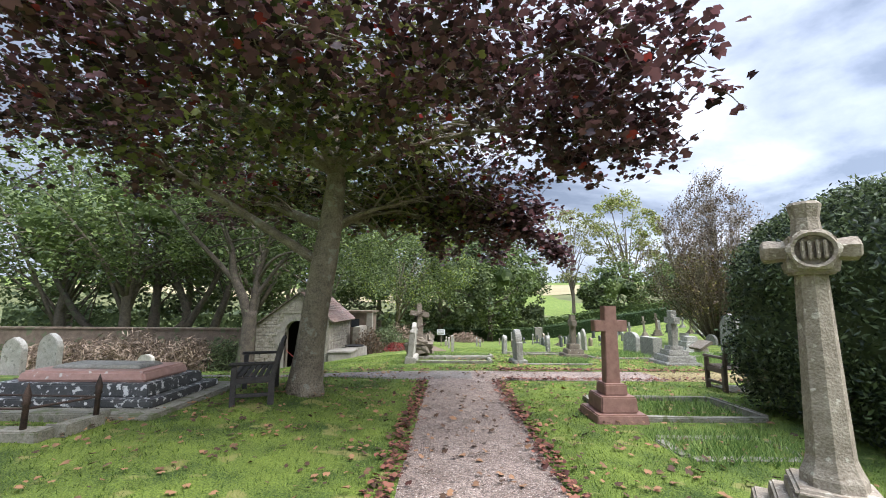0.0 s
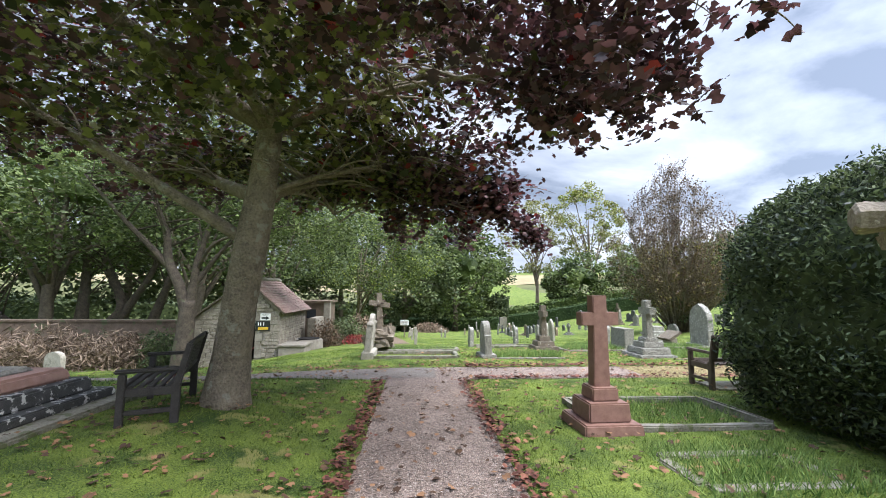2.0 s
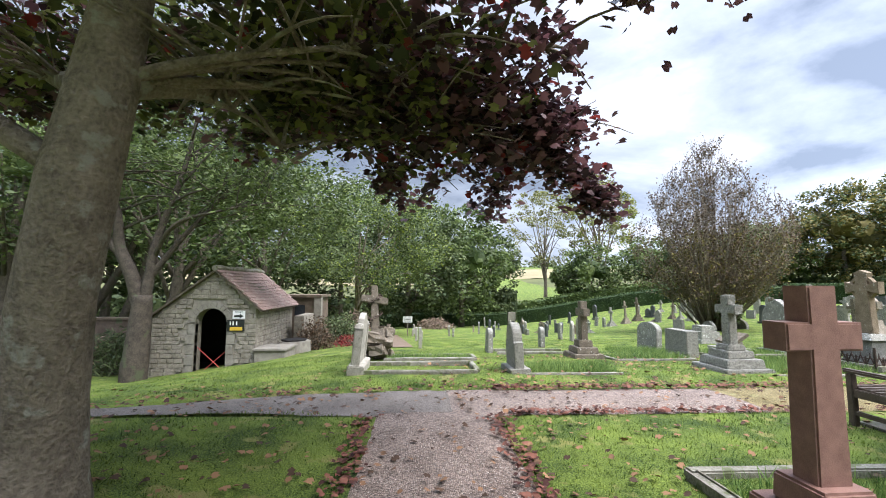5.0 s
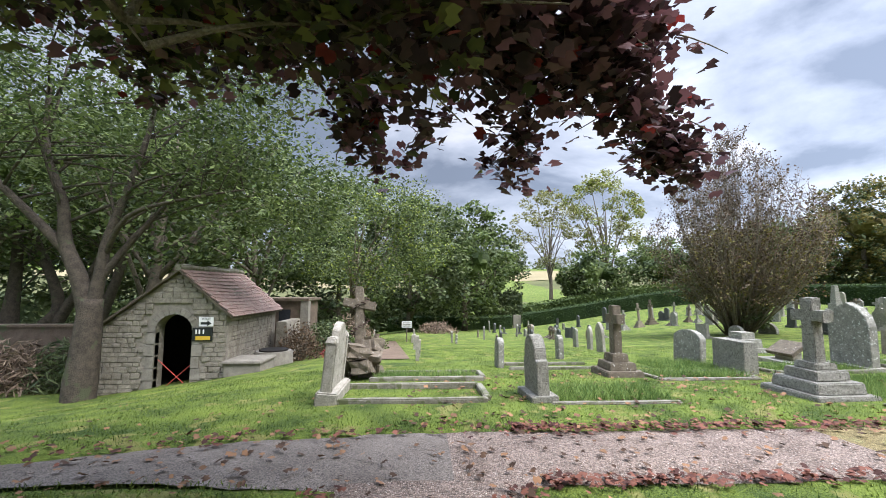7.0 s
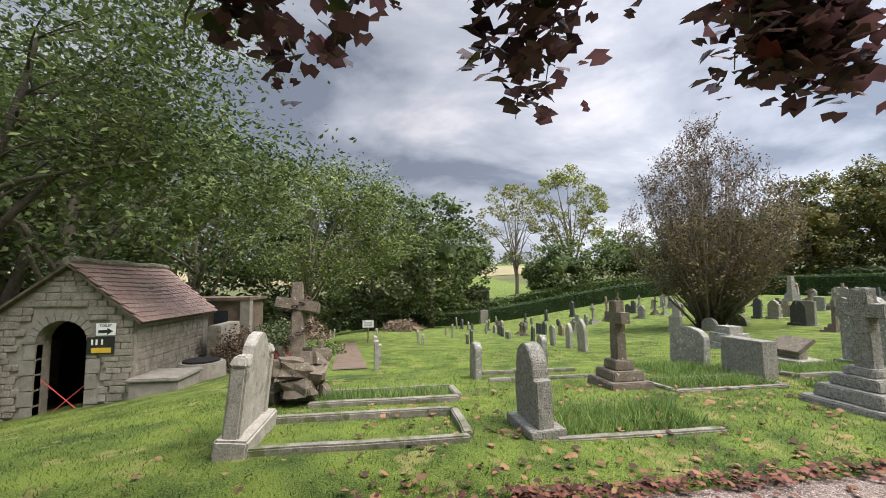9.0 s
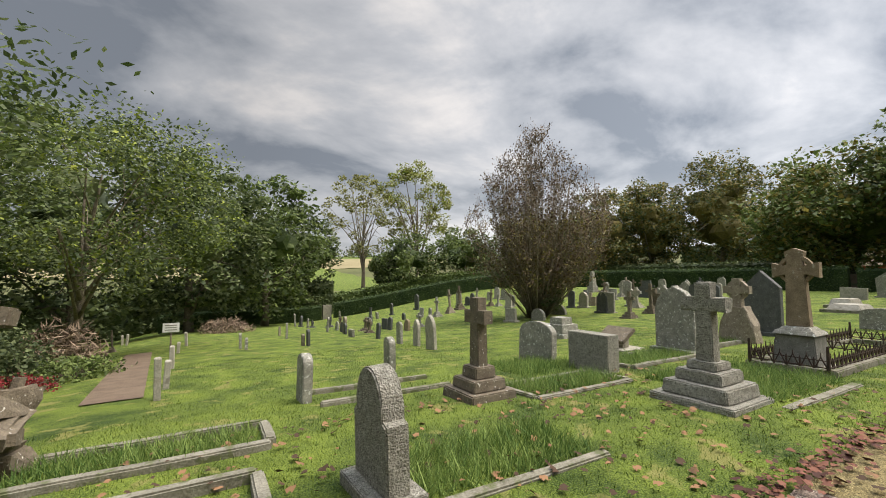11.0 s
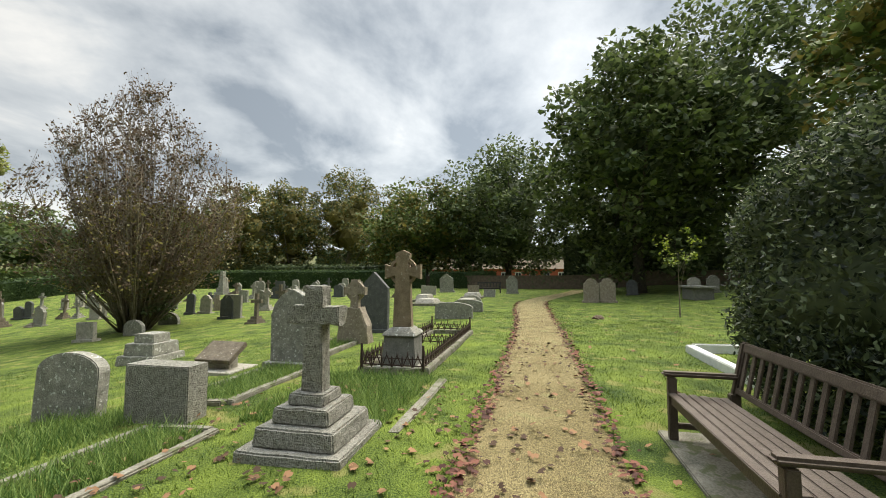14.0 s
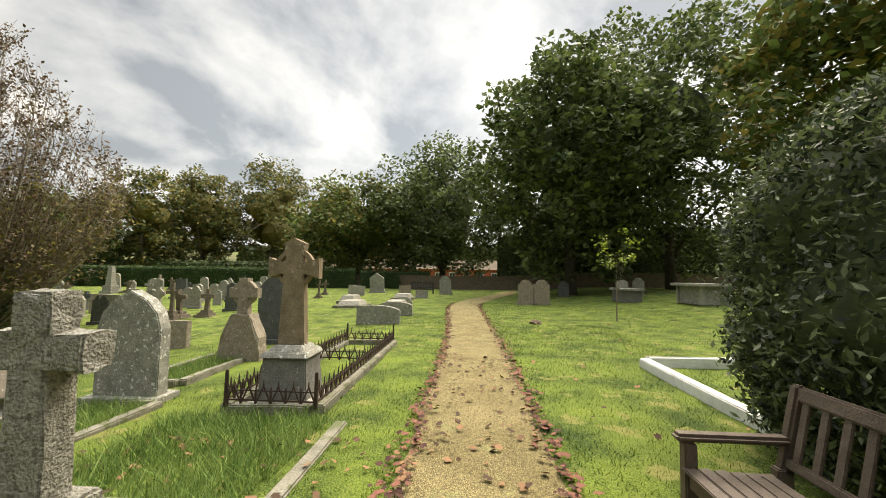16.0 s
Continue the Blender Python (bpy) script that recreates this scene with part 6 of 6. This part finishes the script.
fan_tree(16.9, 26.4, 4.25, 10.3, 101)
for i, (tx, ty, hh, rr, mm) in enumerate(((55, 53, 15, 6.5, M_AUTUMN), (62, 49, 17, 6.5, M_AUTUMN), (68, 41.5, 20, 8.5, M_AUTUMN), (49, 60, 11, 6, M_GREEN), (78, 34, 17, 8, M_AUTUMN))):
    tree("lime_tree", "rounded lime tree turning olive and gold", tx, ty, hh, 0.4, (rr, 1.4, hh + 0.6), [(mm, 2), (M_DEEP, 2)], 14000, 0.42, 110 + i, 0.2, 10, 190, 0.12, sharp=0.75, core=20, reach=0.48, shell=0.5)
for i, (tx, ty, hh, rr, m1, m2) in enumerate(((57, 24.5, 13.5, 8.5, M_GREEN, M_AUTUMN), (56, 13, 17.5, 9.5, M_DEEP, M_GREEN), (35.5, 2.0, 18, 7.4, M_DEEP, M_GREEN), (41, -8, 25, 9, M_DEEP, M_GREEN), (24, -10.5, 19, 6.5, M_GREEN, M_AUTUMN), (52, -3, 18, 9, M_DEEP, M_GREEN))):
    tree("parkland_tree", "large spreading dark green tree at the lawn's edge", tx, ty, hh, 0.45, (rr, 1.0, hh + 0.8), [(m1, 2), (m2, 1)], 18000, 0.5, 120 + i, 0.15, 12, 220, 0.14, bark=M_OLDBARK, core=14, reach=0.34, shell=0.5)
ivy = tree("ivy_clump", "dark ivy round the foot of the many-stemmed tree", 17.2, 25.9, 2.0, 0.06, (0.9, 0.0, 2.3), [(M_DEEP, 1)], 1800, 0.16, 139, 0.3, 6, 30, 0.25)
sap = tree("sapling", "thin staked sapling in the lawn", 18.1, 4.65, 2.6, 0.025, (0.6, 1.6, 3.3), [(M_YELLOW, 1)], 260, 0.11, 140, 0.4, 6, 14, 0.3)


# ---- shrubs, brush and beds ----
def shrub(name, label, x, y, r, h, mat, n, size, seed, cat="shrub", twigs=40, spiky=0.0):
    rng = np.random.default_rng(seed)
    top = empty(name, x, y)
    tagged(top, label, cat)
    bm = bmesh.new()
    for i in range(twigs):
        a, q = rng.uniform(0, 6.28), rng.uniform(0.3, 1.0)
        e = Vector((r * q * math.cos(a), r * q * math.sin(a), h * rng.uniform(0.5, 1.0) * math.sqrt(1.05 - q * q)))
        tube_into(bm, bez(Vector((e.x * 0.15, e.y * 0.15, -0.05)), Vector((e.x * 0.5, e.y * 0.5, e.z * 0.8)), e, 4), [0.014, 0.012, 0.009, 0.006, 0.003], 4)
    finish("stems", bm, M_DBARK if mat is not M_BRUSH else M_BRUSH, top)
    d = rng.normal(size=(n, 3))
    d /= np.linalg.norm(d, axis=1)[:, None]
    q = rng.uniform(0.55, 1.0, n)
    lump = np.array([1 + 0.3 * noise.noise((a * 2, b * 2, c * 2 + seed)) for a, b, c in d])
    pts = np.stack([d[:, 0] * r * q * lump, d[:, 1] * r * q * lump, np.abs(d[:, 2]) * h * q * lump + 0.03], 1)
    shp = OVAL * np.array((0.35, 1.8)) if spiky else OVAL
    leaf_cloud("foliage", pts, size * rng.uniform(0.6, 1.4, n), mat, top, shp, rng, 0.1)
    return top


shrub("red_shrub", "dull red-brown rounded garden shrub", -3.7, 18.95, 0.75, 1.15, M_RUST, 2500, 0.075, 1)
shrub("evergreen_shrub", "glossy dark evergreen shrub in the border", -3.1, 20.8, 0.95, 1.25, M_DEEP, 2500, 0.10, 2)
shrub("flower_border", "mixed border of foliage and crimson flowers", -2.0, 20.6, 1.0, 0.45, M_GREEN, 1800, 0.09, 3)
shrub("flower_border", "mixed border of foliage and crimson flowers", -2.3, 18.6, 0.7, 0.35, M_FLOWER, 900, 0.06, 4)
shrub("seed_head_clump", "clump of bleached grassy seed heads", -2.9, 23.5, 1.1, 1.4, M_BRUSH, 1400, 0.16, 5, spiky=1)
shrub("dark_shrub", "dark spreading shrub by the west wall", -20, 17.2, 1.8, 1.1, M_DEEP, 2000, 0.13, 6)
for i, (bx, by, r, h) in enumerate(((-15.5, 16.8, 1.7, 1.2), (-13, 16.7, 1.8, 1.5), (-10.8, 16.9, 1.5, 1.3), (-17.5, 17.1, 1.4, 1.0), (-9.3, 17.3, 1.0, 1.3))):
    shrub("brush_pile", "heap of dead brown brushwood against the wall", bx, by, r, h, M_BRUSH if i != 4 else M_DEEP, 2200, 0.17, 10 + i, "brush heap", 110, 1)
shrub("brush_pile", "heap of dead brown brushwood", 1.5, 41, 1.8, 1.0, M_BRUSH, 1500, 0.2, 19, "brush heap", 60, 1)
wall_path = strip("path_garden", [[(-0.85 - 0.08 * j + 0.75 * i / 4, 16.2 + j * 0.8, ground(-0.85 - 0.08 * j + 0.75 * i / 4, 16.2 + j * 0.8) + 0.016) for i in range(5)] for j in range(14)], M_EARTH, "worn brown earth path beside the border")

# ---- far fields ----
rng = np.random.default_rng(77)
belt = empty("far_wood", 60, 430)
tagged(belt, "distant line of trees on the skyline", "trees", kind="stuff")
cx = rng.uniform(-560, 500, 260)
cy = 60 * np.sin(cx * 0.01) + rng.normal(size=260) * 18
pts, base_z = [], ground(60, 430)
for a, b in zip(cx, cy):
    g = ground(60 + a, 430 + b) - base_z
    pts.append(np.array((a, b, g + 4)) + rng.normal(size=(28, 3)) * np.array((4.5, 4.5, 2.6)))
pts = np.concatenate(pts)
leaf_cloud("far_foliage", pts, 3.3 * rng.uniform(0.6, 1.4, len(pts)), M_DEEP, belt, OVAL, rng, 0.2)
rows = [[(-250 + 45 * i, 225 + 16 * j, ground(-250 + 45 * i, 225 + 16 * j) + 0.6) for i in range(14)] for j in range(9)]
tagged(strip("field", rows, M_FIELD, "distant pale stubble field on a rise"), category="field")

rows = [[(-250 + 45 * i, 70 + 19 * j, ground(-250 + 45 * i, 70 + 19 * j) + 0.5) for i in range(14)] for j in range(9)]
tagged(strip("pasture", rows, M_PASTURE, "rough dull green pasture beyond the boundary"), category="field")

# ---- shed stones and roof tiles ----
rr = random.Random(5)
rubble_course(SX0 + 0.02, SX1 - 0.01, SY0 + 0.055, "front", SZ - 0.15, roof_z, rr, 230)
rubble_course(SY0 + 0.12, SY1, SX1 - 0.055, "flank", -1.2, lambda v: E_R, rr, 190)


def tile_mesh():
    bm = bmesh.new()
    add_box(bm, (0.168, 0.235, 0.016), Matrix())
    for v in bm.verts:
        v.co.z += 0.008 - 0.3 * v.co.x ** 2
    me = bpy.data.meshes.new("tile")
    bm.to_mesh(me)
    bm.free()
    me.materials.append(M_TILE)
    return me


TILE = tile_mesh()
run = Vector((SX1 + 0.18 - SXA, 0, E_R - 0.12 - E_A))
slope = math.degrees(math.atan2(-run.z, run.x))
courses = 13
for c in range(courses):
    k = (c + 0.62) / courses
    for j in range(21):
        px, pz = SXA + run.x * k, E_A + run.z * k + 0.075 + 0.012
        ob = new("roof_tile", TILE)
        ob.parent = shed
        sag = -0.05 * math.sin(math.pi * j / 20) * math.sin(math.pi * k)
        at = Matrix.Translation((px, SY0 - 0.05 + (j + (c % 2) * 0.5) * 0.172, pz + sag + rr.uniform(-0.004, 0.004)))
        ob.matrix_basis = IX @ at @ pose(0, 0, 0, 0, slope - 6 + rr.uniform(-2, 2), 0) @ pose(0, 0, 0, 0, 0, 90)

# ---- grass and fallen leaves ----
rng = np.random.default_rng(9)


def scatter_grass(name, n, boxes, hgt, width, mat, label, avoid=True, lean=0.5):
    top = empty(name, 0, 0, 0)
    tagged(top, label, "grass", kind="stuff")
    area = [(b[1] - b[0]) * (b[3] - b[2]) * b[4] for b in boxes]
    pts = []
    for b, ar in zip(boxes, area):
        k = int(n * ar / sum(area))
        xs, ys = rng.uniform(b[0], b[1], k), rng.uniform(b[2], b[3], k)
        for x, y in zip(xs, ys):
            if avoid and on_path(x, y, 0.02 + 0.05 * noise.noise((x * 3, y * 3, 4))):
                continue
            pts.append((x, y, ground(x, y) + 0.03 * noise.noise((x * 0.7, y * 0.7, 0.3)) - 0.006))
    pts = np.array(pts)
    n = len(pts)
    a = rng.uniform(0, 2 * math.pi, n)
    w = width * rng.uniform(0.6, 1.4, n)
    h = hgt * rng.uniform(0.4, 1.5, n)
    side = np.stack([np.cos(a), np.sin(a), 0 * a], 1) * w[:, None] / 2
    tip = np.stack([rng.normal(size=n) * lean * h, rng.normal(size=n) * lean * h, h], 1)
    co = np.stack([pts - side, pts + side, pts + tip], 1).reshape(-1, 3)
    return raw_mesh("blades", co, n, 3, mat, top)


scatter_grass("lawn_grass", 215000, [(-5.5, -0.5, 2.2, 9.0, 1.0), (0.9, 5.5, 2.2, 9.0, 1.1), (-4, 10, 9.7, 14.5, 1.0), (6.5, 17, 5.5, 8.9, 0.9), (10, 20, 10, 13, 0.5), (0, 14, 14.5, 21, 0.4), (-9, -4, 9, 15.5, 0.45), (9, 26, 1.5, 6, 0.35), (17, 28, 6, 9.5, 0.35)], 0.033, 0.009, M_BLADE, "short mown green lawn grass")
scatter_grass("long_grass", 26000, [(2.05, 3.7, 11.08, 11.85, 1), (4.45, 6.15, 12.6, 13.35, 1), (6.95, 9.0, 13.1, 14.0, 1.0), (5.2, 6.6, 13.7, 15.0, 0.7), (6.5, 8.6, 10.9, 12.6, 0.8), (-0.6, 1.2, 12.8, 13.4, 0.9), (2.4, 4.1, 5.9, 6.9, 0.4), (9.9, 12, 13.5, 14.4, 0.9), (2.3, 3.8, 4.1, 5.2, 0.5)], 0.13, 0.012, M_LONG, "long uncut grass over old graves")


def litter(name, spots, size, mat, label):
    top = empty(name, 0, 0, 0)
    tagged(top, label, "leaves", kind="stuff")
    pts = np.array([(x, y, ground(x, y) + 0.028 + 0.02 * abs(rng.normal())) for x, y in spots])
    return leaf_cloud("leaves", pts, size * rng.uniform(0.5, 1.4, len(pts)), mat, top, STAR, rng, 1.6)


edge = []
for i in range(1500):
    y = rng.uniform(1.0, 8.7)
    edge.append((rng.choice((-0.53, 0.99)) + rng.normal() * 0.07, y))
for i in range(3000):
    x = 1.2 + 25 * rng.uniform() ** 1.5
    a, b = path_sides(x)
    edge.append((x, rng.choice((a, b)) + rng.normal() * 0.06))
for i in range(350):
    x = rng.uniform(-5, 6)
    edge.append((x, path_sides(x)[1] + rng.normal() * 0.15))
litter("leaf_drift", edge, 0.054, M_FALLENR, "dark red-brown maple leaves drifted along the path edges")
loose = [(rng.normal(-1.8, 2.6), rng.normal(6.0, 2.4)) for _ in range(1500)] + [(rng.uniform(0, 8), rng.uniform(9.9, 13.2)) for _ in range(760)] + [(rng.uniform(1, 6), rng.uniform(2.5, 8.5)) for _ in range(330)] + [(rng.uniform(-4, 12), rng.uniform(8.8, 10.0)) for _ in range(420)] + [(rng.uniform(6, 20), rng.uniform(5, 12)) for _ in range(160)]
litter("fallen_leaves", loose, 0.058, M_FALLEN, "brown and ochre maple leaves scattered on the grass")
